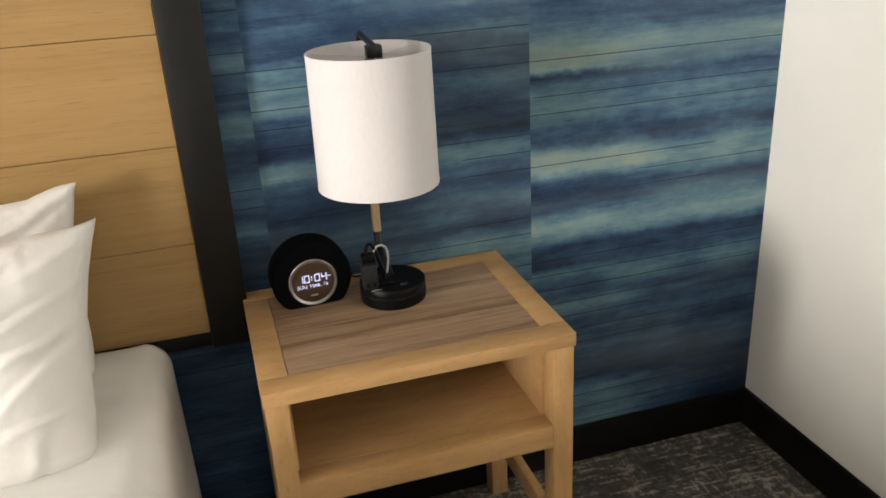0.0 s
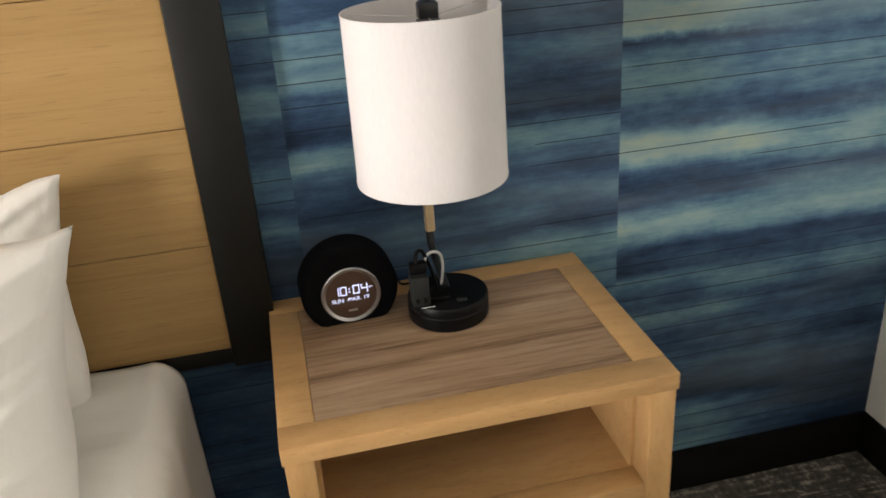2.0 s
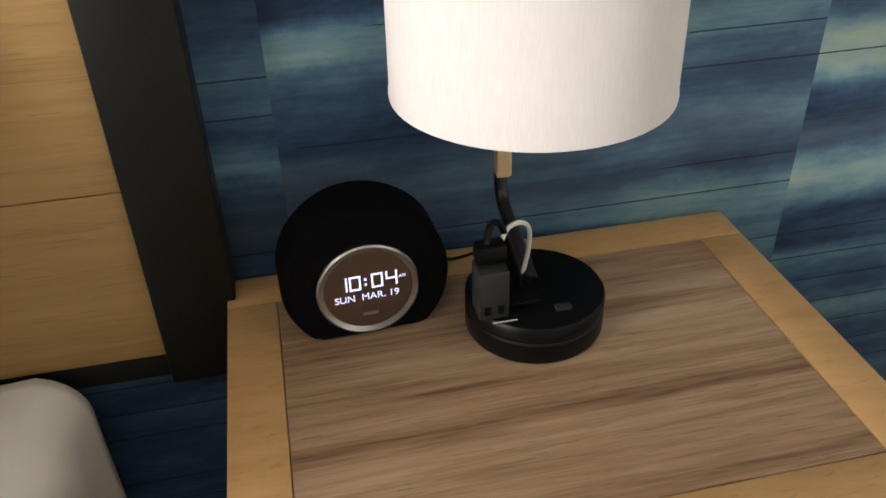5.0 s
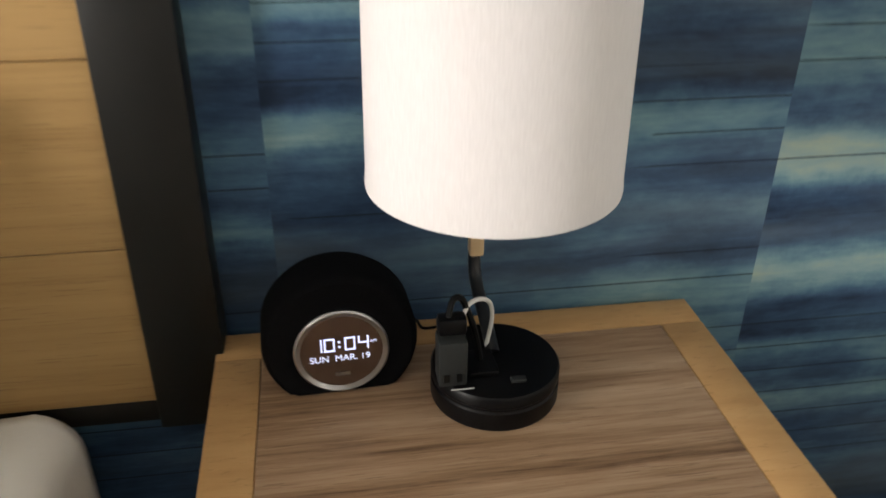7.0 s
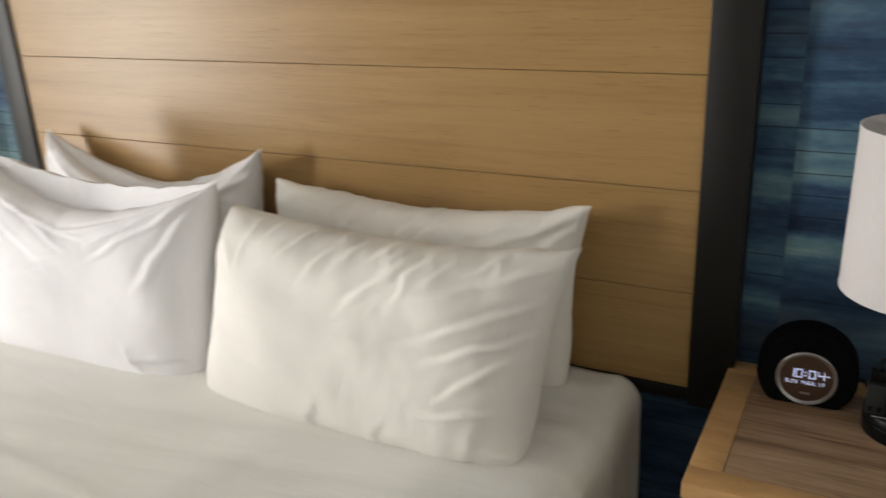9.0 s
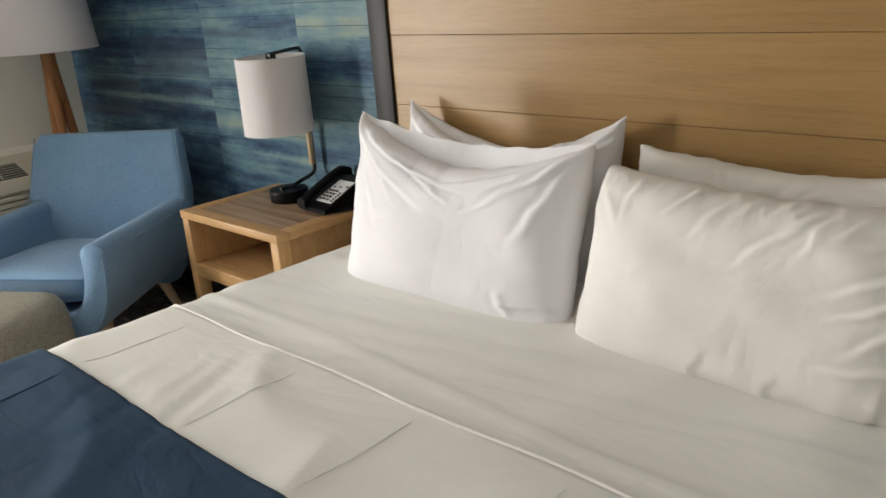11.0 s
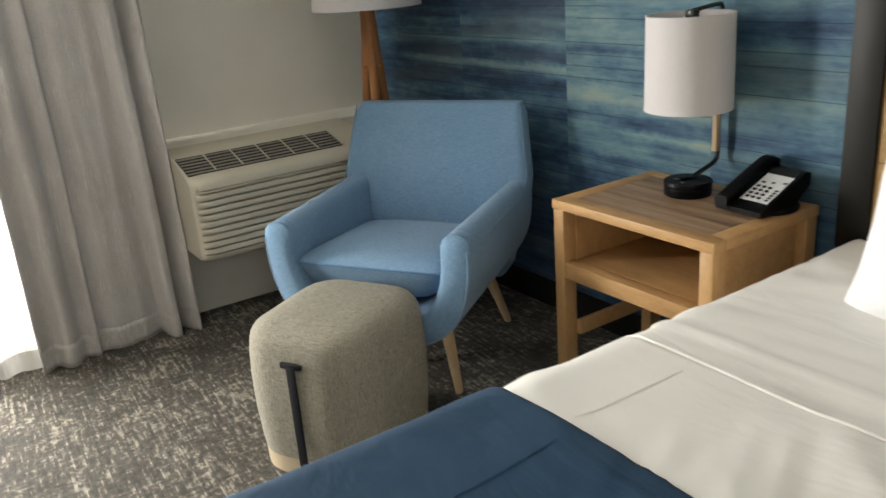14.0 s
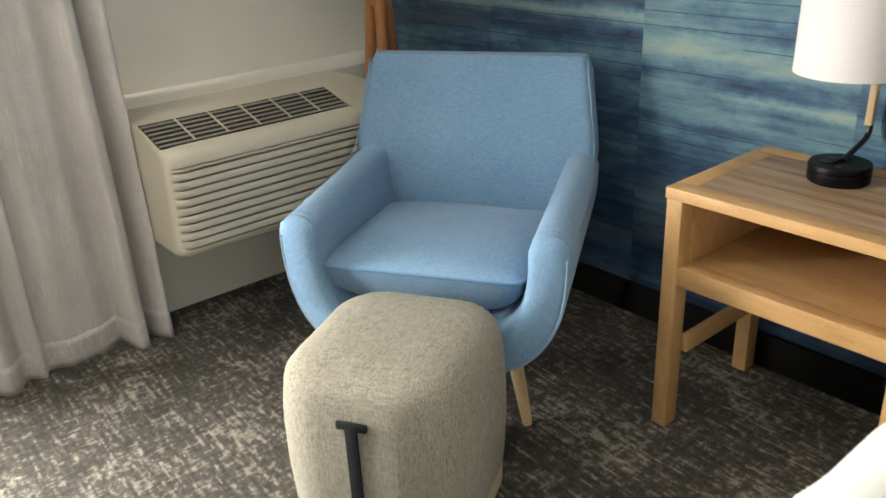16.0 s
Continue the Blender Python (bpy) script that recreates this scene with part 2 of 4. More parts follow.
M_CLOCK = cloth("black_speaker_cloth", (0.0025, 0.0025, 0.003), (0.007, 0.007, 0.008), 1500, 0.4, 0.9, 0.0)
M_CLOCK.node_tree.nodes["Principled BSDF"].inputs["Specular IOR Level"].default_value = 0.04
M_CHROME = plain("brushed_ring", (0.42, 0.42, 0.43), 0.3, 1.0)
M_DISPLAY = plain("brown_display_glass", (0.085, 0.05, 0.035), 0.12)
M_DIGIT = glow("lit_digits", (0.66, 0.72, 1.0), 0.8)
M_BED = cloth("white_cotton", (0.785, 0.78, 0.74), (0.855, 0.85, 0.81), 1100, 0.12, 0.85, 0.1)


def wrinkles(mat, scale, strength, distance):
    """Soft pressed-in wrinkles, laid under the weave."""
    t = mat.node_tree
    p = t.nodes["Principled BSDF"]
    weave_bump = p.inputs["Normal"].links[0].from_node
    a = noise_tex(t, coords(t, scale, (0, 0, radians(24))), 1.0, 4, 0.5, 0.8)
    b = noise_tex(t, coords(t, tuple(s * 2.3 for s in scale), (0, radians(15), radians(-35))), 1.0, 3, 0.5, 0.9)
    ridge = calc(t, "ABSOLUTE", calc(t, "SUBTRACT", a, 0.5))
    h = calc(t, "ADD", calc(t, "MINIMUM", calc(t, "MULTIPLY", ridge, 4.0), 0.5), calc(t, "MULTIPLY", b, 0.6))
    n = node(t, "ShaderNodeBump", Strength=strength, Distance=distance)
    t.links.new(h, n.inputs["Height"])
    t.links.new(n.outputs["Normal"], weave_bump.inputs["Normal"])
    return mat


M_PILLOW = cloth("cream_white_pillow_cotton", (0.79, 0.775, 0.74), (0.855, 0.84, 0.805), 1100, 0.12, 0.85, 0.1)
M_PILLOW_COOL = cloth("cool_white_pillow_cotton", (0.8, 0.8, 0.82), (0.87, 0.87, 0.895), 1100, 0.12, 0.85, 0.1)
wrinkles(M_BED, (1.2, 4.0, 3.0), 0.2, 0.014)
wrinkles(M_PILLOW, (5, 5, 3.5), 0.3, 0.012)
wrinkles(M_PILLOW_COOL, (5, 5, 3.5), 0.3, 0.012)
M_THROW = wrinkles(cloth("navy_throw_cloth", (0.01, 0.036, 0.076), (0.02, 0.06, 0.115), 700, 0.3, 0.9, 0.03), (3.0, 6.0, 3.0), 0.3, 0.012)
M_TICK = cloth("grey_ticking", (0.1, 0.1, 0.1), (0.16, 0.16, 0.16), 700)
M_CHAIR = cloth("blue_chair_cloth", (0.105, 0.212, 0.355), (0.245, 0.39, 0.545), 560, 0.6, 0.9, 0.2, 3.0, 1.2)
M_PIPE = cloth("dark_blue_piping", (0.07, 0.16, 0.3), (0.13, 0.27, 0.45), 700)
M_PIPE_PALE = cloth("pale_blue_piping", (0.18, 0.29, 0.42), (0.28, 0.4, 0.52), 700)
M_OTTO = cloth("greige_ottoman_cloth", (0.15, 0.138, 0.107), (0.39, 0.362, 0.295), 380, 0.9, 0.95, 0.1, 3.0, 1.5)
M_OBASE = cloth("tan_ottoman_base", (0.42, 0.33, 0.2), (0.52, 0.42, 0.27), 600)
M_STRAP = cloth("black_strap", (0.006, 0.006, 0.008), (0.014, 0.015, 0.019), 900, 0.3, 0.8, 0.0)
M_AC = paint("beige_plastic", (0.56, 0.52, 0.42), 0.45, 0.03, 0.03)
M_ACSLOT = plain("grey_grille_plastic", (0.3, 0.28, 0.235), 0.5)
# near-black colour for the shade between the grille bars
M_ACSHADE = plain("vent_shade_dark", (0.018, 0.018, 0.018), 0.8)
M_DRAPE = cloth("grey_drape", (0.43, 0.408, 0.395), (0.58, 0.557, 0.54), 320, 0.5, 0.95, 0.15, 4.0, 0.4)
M_HEM = cloth("grey_drape_hem", (0.4, 0.378, 0.36), (0.61, 0.587, 0.567), 230, 0.6, 0.95, 0.15, 4.0, 0.8)


def slubs(mat, pale):
    """Short upright thick threads, in loose rows, over a woven cloth."""
    t = mat.node_tree
    p = t.nodes["Principled BSDF"]
    under = p.inputs["Base Color"].links[0].from_socket
    dash = noise_tex(t, coords(t, (190, 190, 13)), 1.0, 2)
    rows = noise_tex(t, coords(t, (5, 5, 9)), 1.0, 3)
    f = calc(t, "MULTIPLY", ramp_value(t, dash, 0.55, 0.66, 1.0), ramp_value(t, rows, 0.47, 0.6, 0.65))
    t.links.new(mix(t, f, under, pale), p.inputs["Base Color"])


slubs(M_DRAPE, (0.68, 0.655, 0.63))
slubs(M_HEM, (0.7, 0.675, 0.65))
M_SHEER = sheer_material("white_sheer", 0.06)
M_SHEERHEM = sheer_material("white_sheer_hem", 0.04)
M_SHADE = shade_material()
M_LABEL = plain("phone_label", (0.75, 0.76, 0.76), 0.5)
M_CABLE = plain("white_cable", (0.7, 0.7, 0.68), 0.45)
M_VINYL = plain("window_frame_white", (0.7, 0.7, 0.68), 0.4)
M_GLASS, _t, _p = material("window_glass")
_p.inputs["Transmission Weight"].default_value, _p.inputs["Roughness"].default_value, _p.inputs["IOR"].default_value = 1.0, 0.0, 1.02


# ---------------------------------------------------------------- mesh helpers
def part(name, bm, mat, parent=None, label="", smooth=35):
    bmesh.ops.recalc_face_normals(bm, faces=bm.faces)
    bmesh.ops.scale(bm, vec=(UNIT, UNIT, UNIT), verts=bm.verts)
    me = bpy.data.meshes.new(name)
    bm.to_mesh(me)
    bm.free()
    me.materials.append(mat)
    if smooth:
        for f in me.polygons:
            f.use_smooth = True
        me.set_sharp_from_angle(angle=radians(smooth))
    ob = new(name, me)
    ob.parent = parent
    if label:
        tagged(ob, label)
    return ob


def thing(name, m, label, category, group="", kind=""):
    ob = tagged(new(name), label, category, group, kind)
    ob.empty_display_size = 0.05
    ob.matrix_world = placed(m)
    return ob


def box(bm, lo, hi, bevel=0.0, seg=2):
    made = bmesh.ops.create_cube(bm, size=1.0)["verts"]
    for v in made:
        v.co = Vector([lo[i] + (v.co[i] + 0.5) * (hi[i] - lo[i]) for i in range(3)])
    if bevel:
        edges = {e for v in made for e in v.link_edges}
        bmesh.ops.bevel(bm, geom=list(edges), offset=bevel, segments=seg, affect="EDGES", profile=0.5)
    return bm


def boxed(lo, hi, bevel=0.0, seg=2):
    return box(bmesh.new(), lo, hi, bevel, seg)


def rings(bm, loops, closed=True, caps=True):
    """Joins loops of points, each as long as the next, into a skin."""
    rows = [[bm.verts.new(p) for p in loop] for loop in loops]
    n = len(rows[0])
    for a, b in zip(rows, rows[1:]):
        for i in range(n if closed else n - 1):
            j = (i + 1) % n
            bm.faces.new((a[i], a[j], b[j], b[i]))
    if caps and closed:
        bm.faces.new(rows[0][::-1])
        bm.faces.new(rows[-1])
    return rows


def turned(bm, profile, seg=32, centre=(0, 0), caps=True):
    """A turned body: profile of (radius, z)."""
    loops = [[(centre[0] + r * math.cos(2 * math.pi * i / seg), centre[1] + r * math.sin(2 * math.pi * i / seg), z) for i in range(seg)] for r, z in profile]
    rings(bm, loops, True, caps)
    return bm


def tube(bm, points, radius, seg=10):
    pts = [Vector(p) for p in points]
    loops = []
    side = None
    for i, p in enumerate(pts):
        d = (pts[min(i + 1, len(pts) - 1)] - pts[max(i - 1, 0)]).normalized()
        if side is None:
            side = d.orthogonal().normalized()
        side = (side - d * side.dot(d)).normalized()
        up = d.cross(side)
        r = radius[i] if isinstance(radius, (list, tuple)) else radius
        loops.append([p + r * (math.cos(2 * math.pi * k / seg) * side + math.sin(2 * math.pi * k / seg) * up) for k in range(seg)])
    rings(bm, loops)
    return bm


def arc(points, steps=6):
    """A smooth curve through the points."""
    pts = [Vector(p) for p in points]
    out = []
    for i in range(len(pts) - 1):
        a, b, c, d = pts[max(i - 1, 0)], pts[i], pts[i + 1], pts[min(i + 2, len(pts) - 1)]
        for k in range(steps):
            s = k / steps
            out.append(0.5 * (2 * b + (c - a) * s + (2 * a - 5 * b + 4 * c - d) * s * s + (3 * b - a - 3 * c + d) * s ** 3))
    out.append(pts[-1])
    return out


def rounded(w, d, r, seg=6):
    """A rounded rectangle about the origin, as (x, y) points."""
    out = []
    for cx, cy, a0 in ((w / 2 - r, d / 2 - r, 0), (-w / 2 + r, d / 2 - r, 90), (-w / 2 + r, -d / 2 + r, 180), (w / 2 - r, -d / 2 + r, 270)):
        for k in range(seg + 1):
            a = radians(a0 + 90 * k / seg)
            out.append((cx + r * math.cos(a), cy + r * math.sin(a)))
    return out


def letters(name, text, size, mat, parent, m, depth=0.0006):
    cu = bpy.data.curves.new(name, "FONT")
    cu.body, cu.size, cu.extrude, cu.align_x, cu.align_y = text, size * UNIT, depth, "CENTER", "CENTER"
    tmp = bpy.data.objects.new(name, cu)
    me = bpy.data.meshes.new_from_object(tmp)
    bpy.data.objects.remove(tmp)
    me.materials.clear()
    me.materials.append(mat)
    ob = new(name, me)
    ob.parent = parent
    ob.matrix_local = placed(m)
    return ob


# ---------------------------------------------------------------- the room
W_X, E_X, S_Y, TOP = -4.45, 1.44, -6.8, 2.4
KNEE_X, KNEE_Z = -4.217, 0.73
WIN_Y0, WIN_Y1, WIN_Z0, WIN_Z1 = -3.02, -1.78, 0.1, 1.98


def structure(name, lo, hi, mat, label, category):
    ob = part(name, boxed(lo, hi), mat, smooth=0)
    return tagged(ob, label, category, kind="structure")


floor = structure("floor", (W_X - 0.15, S_Y - 0.12, -0.1), (E_X + 0.12, 0.12, 0.0), M_CARPET, "dark grey brown carpet with pale broken streaks", "floor")
structure("ceiling", (W_X - 0.15, S_Y - 0.12, TOP), (E_X + 0.12, 0.12, TOP + 0.1), M_CEIL, "plain white painted ceiling", "ceiling")
wall_north = structure("wall_north", (W_X - 0.15, 0.003, 0.0), (E_X + 0.12, 0.12, TOP), M_WHITE, "wall behind the bed under blue brushed wallpaper", "wall")
structure("wall_east", (E_X, S_Y, 0.0), (E_X + 0.12, 0.003, TOP), M_WHITE, "plain white painted wall with black baseboard", "wall")
# unseen wall, darkened so that less light returns to the headboard
structure("wall_south", (W_X - 0.15, S_Y - 0.12, 0.0), (E_X + 0.12, S_Y, TOP), M_SOUTH, "plain wall out of view, kept dark to cut bounced light", "wall")
bm = bmesh.new()
box(bm, (W_X - 0.15, WIN_Y1, 0), (W_X, 0.003, TOP))
box(bm, (W_X - 0.15, S_Y, 0), (W_X, WIN_Y0, TOP))
box(bm, (W_X - 0.15, WIN_Y0, 0), (W_X, WIN_Y1, WIN_Z0))
box(bm, (W_X - 0.15, WIN_Y0, WIN_Z1), (W_X, WIN_Y1, TOP))
tagged(part("wall_west", bm, M_CREAM, smooth=0), "cream painted outer wall with a wide window", "wall", kind="structure")
structure("knee_wall", (W_X, -1.45, 0.0), (KNEE_X, 0.002, KNEE_Z), M_CREAM, "low cream boxed-out wall with a flat ledge", "wall")
for name, lo, hi in (("baseboard", (W_X, -0.016, 0), (E_X - 0.016, 0.002, 0.11)), ("baseboard", (E_X - 0.016, S_Y, 0), (E_X - 0.0005, 0.002, 0.11))):
    tagged(part(name, boxed(lo, hi, 0.003), M_BASE), "black painted wooden baseboard", "baseboard", kind="structure")

# wallpaper strips, each with its own piece of the print: right edge, near bands, far bands
BAND_CORNER = [(0.23, 0.5), (0.295, 0.2), (0.365, 0.3), (0.417, 0.18), (0.467, 0.28), (0.509, 0.62), (0.55, 0.2), (0.59, 0.33), (0.621, 0.5), (0.645, 0.22), (0.692, 0.25), (0.745, 0.9),
               (0.767, 0.75), (0.797, 0.35), (0.841, 0.2), (0.869, 0.4), (0.898, 0.85), (0.926, 0.92), (0.954, 0.65), (0.981, 0.3), (1.049, 0.6), (1.114, 0.45), (1.14, 0.2), (1.155, 0.9), (1.178, 0.97), (1.234, 0.55), (1.3, 0.35)]
BAND_CORNER_FAR = [(0.271, 0.12), (0.327, 0.3), (0.4, 0.22), (0.454, 0.4), (0.524, 0.25), (0.566, 0.45), (0.592, 0.62), (0.633, 0.25), (0.682, 0.18), (0.715, 0.5), (0.747, 0.75), (0.786, 0.6), (0.829, 0.3),
                   (0.862, 0.55), (0.9, 0.75), (0.937, 0.6), (0.978, 0.18), (1.009, 0.5), (1.058, 0.55), (1.086, 0.45), (1.127, 0.28), (1.154, 0.55), (1.2, 0.65), (1.252, 0.4)]
BAND_LAMP = [(0.3, 0.2), (0.5, 0.35), (0.7, 0.25), (0.805, 0.4), (0.845, 0.3), (0.885, 0.2), (0.93, 0.3), (0.959, 0.4), (0.981, 0.72), (1.006, 0.65), (1.03, 0.25), (1.085, 0.25), (1.109, 0.4), (1.126, 0.66),
             (1.144, 0.6), (1.168, 0.66), (1.202, 0.5), (1.216, 0.6), (1.236, 0.3), (1.357, 0.3), (1.5, 0.4)]
BAND_LAMP_FAR = [(0.3, 0.2), (0.55, 0.35), (0.724, 0.55), (0.754, 0.62), (0.79, 0.25), (0.819, 0.28), (0.847, 0.52), (0.875, 0.25), (0.903, 0.33), (0.931, 0.4), (0.958, 0.5), (0.989, 0.58), (1.031, 0.2), (1.083, 0.18),
                 (1.128, 0.4), (1.153, 0.46), (1.171, 0.38), (1.208, 0.3), (1.244, 0.3), (1.266, 0.58), (1.286, 0.35), (1.4, 0.45)]
BAND_FRAME = [(0.4, 0.2), (0.6, 0.3), (0.76, 0.2), (0.821, 0.2), (0.854, 0.6), (0.88, 0.55), (0.905, 0.28), (0.937, 0.5), (0.969, 0.5), (1.024, 0.2), (1.06, 0.35), (1.084, 0.66), (1.11, 0.6), (1.143, 0.28), (1.2, 0.35),
              (1.234, 0.55), (1.267, 0.55), (1.3, 0.3), (1.343, 0.48), (1.364, 0.3)]
BAND_PHONE = [(0.4, 0.3), (0.6, 0.45), (0.75, 0.5), (0.829, 0.55), (0.855, 0.4), (0.896, 0.45), (0.958, 0.62), (0.994, 0.75), (1.039, 0.5), (1.118, 0.6), (1.196, 0.4), (1.272, 0.5), (1.328, 0.75), (1.366, 0.87), (1.421, 0.75), (1.5, 0.6)]
BAND_TABLE = [(0.3, 0.25), (0.45, 0.4), (0.594, 0.3), (0.622, 0.5), (0.649, 0.33), (0.676, 0.5), (0.712, 0.35), (0.739, 0.65), (0.774, 0.7), (0.809, 0.65), (0.844, 0.6), (0.878, 0.4), (0.904, 0.55), (0.938, 0.8),
              (0.975, 0.87), (1.005, 0.6), (1.052, 0.5), (1.088, 0.65), (1.112, 0.35), (1.136, 0.55), (1.171, 0.75), (1.217, 0.7), (1.308, 0.6), (1.331, 0.35), (1.364, 0.7), (1.463, 0.5)]
BAND_TABLE_FAR = [(0.3, 0.3), (0.5, 0.45), (0.6, 0.3), (0.71, 0.65), (0.735, 0.7), (0.768, 0.5), (0.792, 0.4), (0.821, 0.87), (0.844, 0.45), (0.872, 0.35), (0.904, 0.7), (0.946, 0.82), (0.982, 0.5), (1.013, 0.45),
                  (1.058, 0.55), (1.15, 0.7), (1.22, 0.45), (1.3, 0.65), (1.37, 0.4), (1.46, 0.7)]
BAND_CHAIR = [(0.3, 0.25), (0.6, 0.4), (0.864, 0.4), (0.9, 0.48), (0.954, 0.25), (0.993, 0.32), (1.012, 0.6), (1.03, 0.85), (1.05, 0.35), (1.088, 0.3), (1.128, 0.66), (1.18, 0.35), (1.206, 0.6), (1.231, 0.3), (1.282, 0.25),
              (1.332, 0.4), (1.369, 0.55), (1.419, 0.65), (1.479, 0.35)]
BAND_SHADY = [(0.3, 0.3), (0.6, 0.4), (0.843, 0.5), (0.921, 0.35), (1.013, 0.35), (1.103, 0.5), (1.22, 0.4), (1.306, 0.55), (1.39, 0.4), (1.499, 0.45)]
STRIPS = ((0.775, BAND_CORNER, BAND_CORNER_FAR), (0.155, BAND_LAMP, BAND_LAMP_FAR), (-0.495, BAND_FRAME, BAND_FRAME), (-1.145, BAND_LAMP, BAND_CHAIR), (-1.795, BAND_CORNER, BAND_LAMP),
          (-2.445, BAND_PHONE, BAND_PHONE), (-3.095, BAND_TABLE, BAND_TABLE_FAR), (-3.745, BAND_CHAIR, BAND_CHAIR), (W_X, BAND_SHADY, BAND_CHAIR))
x1 = E_X
for k, (x0, near, far) in enumerate(STRIPS):
    part("wallpaper_strip", boxed((x0, -0.001, 0.0), (x1, 0.0028, TOP)), wallpaper_material("wallpaper", near, far, x0 * UNIT, x1 * UNIT), wall_north, smooth=0)
    x1 = x0

# window behind the curtains
win = thing("window_1", pose(W_X - 0.09, (WIN_Y0 + WIN_Y1) / 2, WIN_Z0), "wide white framed window behind a sheer curtain", "window", kind="structure")
ww, wh = WIN_Y1 - WIN_Y0, WIN_Z1 - WIN_Z0
bm = bmesh.new()
for lo, hi in (((-0.03, -ww / 2, 0), (0.03, ww / 2, 0.06)), ((-0.03, -ww / 2, wh - 0.06), (0.03, ww / 2, wh)), ((-0.03, -ww / 2, 0.06), (0.03, -ww / 2 + 0.06, wh - 0.06)),
               ((-0.03, ww / 2 - 0.06, 0.06), (0.03, ww / 2, wh - 0.06)), ((-0.03, -0.03, 0.06), (0.03, 0.03, wh - 0.06))):
    box(bm, lo, hi, 0.004)
part("window_frame", bm, M_VINYL, win)
for y0, y1 in ((-ww / 2 + 0.06, -0.03), (0.03, ww / 2 - 0.06)):
    pane = part("pane", boxed((-0.004, y0, 0.06), (0.004, y1, wh - 0.06)), M_GLASS, win, smooth=0)
    pane.visible_shadow = False

# ---------------------------------------------------------------- headboard
HB_W, HB_H = 1.905, 1.28
ROWS = (0.0, 0.2095, 0.42, 0.6385, 0.852, 1.0665, 1.28)
head = thing("headboard", pose(-HB_W / 2, -0.002, 0.61), "wide oak plank headboard panel in a black frame on the wall", "headboard")
FB = 0.087
for name, lo, hi in (("frame_side", (HB_W / 2 + 0.001, -0.05, -0.035), (HB_W / 2 + FB, 0, HB_H + 0.04)), ("frame_side", (-HB_W / 2 - FB, -0.05, -0.035), (-HB_W / 2 - 0.001, 0, HB_H + 0.04)),
                     ("frame_rail", (-HB_W / 2, -0.034, -0.035), (HB_W / 2, 0, -0.001)), ("frame_rail", (-HB_W / 2, -0.034, HB_H + 0.001), (HB_W / 2, 0, HB_H + 0.04))):
    part(name, boxed(lo, hi, 0.002), M_FRAME, head, "black lacquered frame piece")
part("backing", boxed((-HB_W / 2, -0.02, 0), (HB_W / 2, -0.001, HB_H)), M_FRAME, head, smooth=0)
for za, zb in zip(ROWS, ROWS[1:]):
    part("plank", boxed((-HB_W / 2, -0.04, za + 0.0006), (HB_W / 2, -0.021, zb - 0.0006), 0.0009, 1), M_OAK_X, head)


# ---------------------------------------------------------------- nightstands
def nightstand(m, w, h=0.678):
    t = thing("nightstand", m, "light oak nightstand with brown inlaid top and open shelf", "nightstand", "nightstands beside the bed")
    d, leg, slim = 0.44, 0.05, 0.042
    hw, hd = w / 2, d / 2
    for sx in (-1, 1):
        for sy in (-1, 1):
            part("leg", boxed((sx * hw - (slim if sx > 0 else 0), sy * hd - (leg if sy > 0 else 0), 0), (sx * hw + (slim if sx < 0 else 0), sy * hd + (leg if sy < 0 else 0), h - 0.029), 0.002), M_OAK_UP, t)
        xa = sx * (hw - 0.03)
        part("side_panel", boxed((min(xa, xa - sx * 0.018), -hd + leg, 0.42), (max(xa, xa - sx * 0.018), hd - leg, h - 0.029)), M_OAK, t, smooth=0)
        xb = sx * (hw - 0.036)
        part("side_stretcher", boxed((min(xb, xb - sx * 0.02), -hd + leg, 0.215), (max(xb, xb - sx * 0.02), hd - leg, 0.262), 0.002), M_OAK, t)
    part("back_panel", boxed((-hw + slim, hd - 0.03, 0.42), (hw - slim, hd - 0.015, h - 0.029)), M_OAK, t, smooth=0)
    part("shelf", boxed((-hw + 0.048, -hd + leg, 0.44), (hw - 0.048, hd - 0.031, 0.47)), M_OAK, t, smooth=0)
    part("shelf_rail", boxed((-hw + slim, -hd + 0.002, 0.42), (hw - slim, -hd + leg - 0.001, 0.471), 0.002), M_OAK, t)
    fr = 0.05
    z0, z1 = h - 0.029, h
    for lo, hi, mt in (((-hw - 0.003, -hd - 0.003, z0), (hw + 0.003, -hd + fr, z1), M_OAK), ((-hw - 0.003, hd - fr, z0), (hw + 0.003, hd + 0.002, z1), M_OAK),
                       ((-hw - 0.003, -hd + fr + 0.0004, z0), (-hw + fr, hd - fr - 0.0004, z1), M_OAK), ((hw - fr, -hd + fr + 0.0004, z0), (hw + 0.003, hd - fr - 0.0004, z1), M_OAK)):
        part("top_frame", boxed(lo, hi, 0.0018), mt, t)
    part("top_inlay", boxed((-hw + fr + 0.0008, -hd + fr + 0.0012, z0 + 0.004), (hw - fr - 0.0008, hd - fr - 0.0012, z1 - 0.0006), 0.0006, 1), M_WALNUT, t, "brown striped wood inlay")
    return t


NS_R, NS_L = (0.3745, -0.235), (-2.361, -0.244)
NS_TOP, NS_TOP_L = 0.678, 0.67
nightstand(pose(NS_R[0] + 0.003, NS_R[1], 0), 0.593)
nightstand(pose(*NS_L, 0), 0.596, NS_TOP_L)


# ---------------------------------------------------------------- table lamps
SHX = -0.006  # the shade hangs a little off its stem


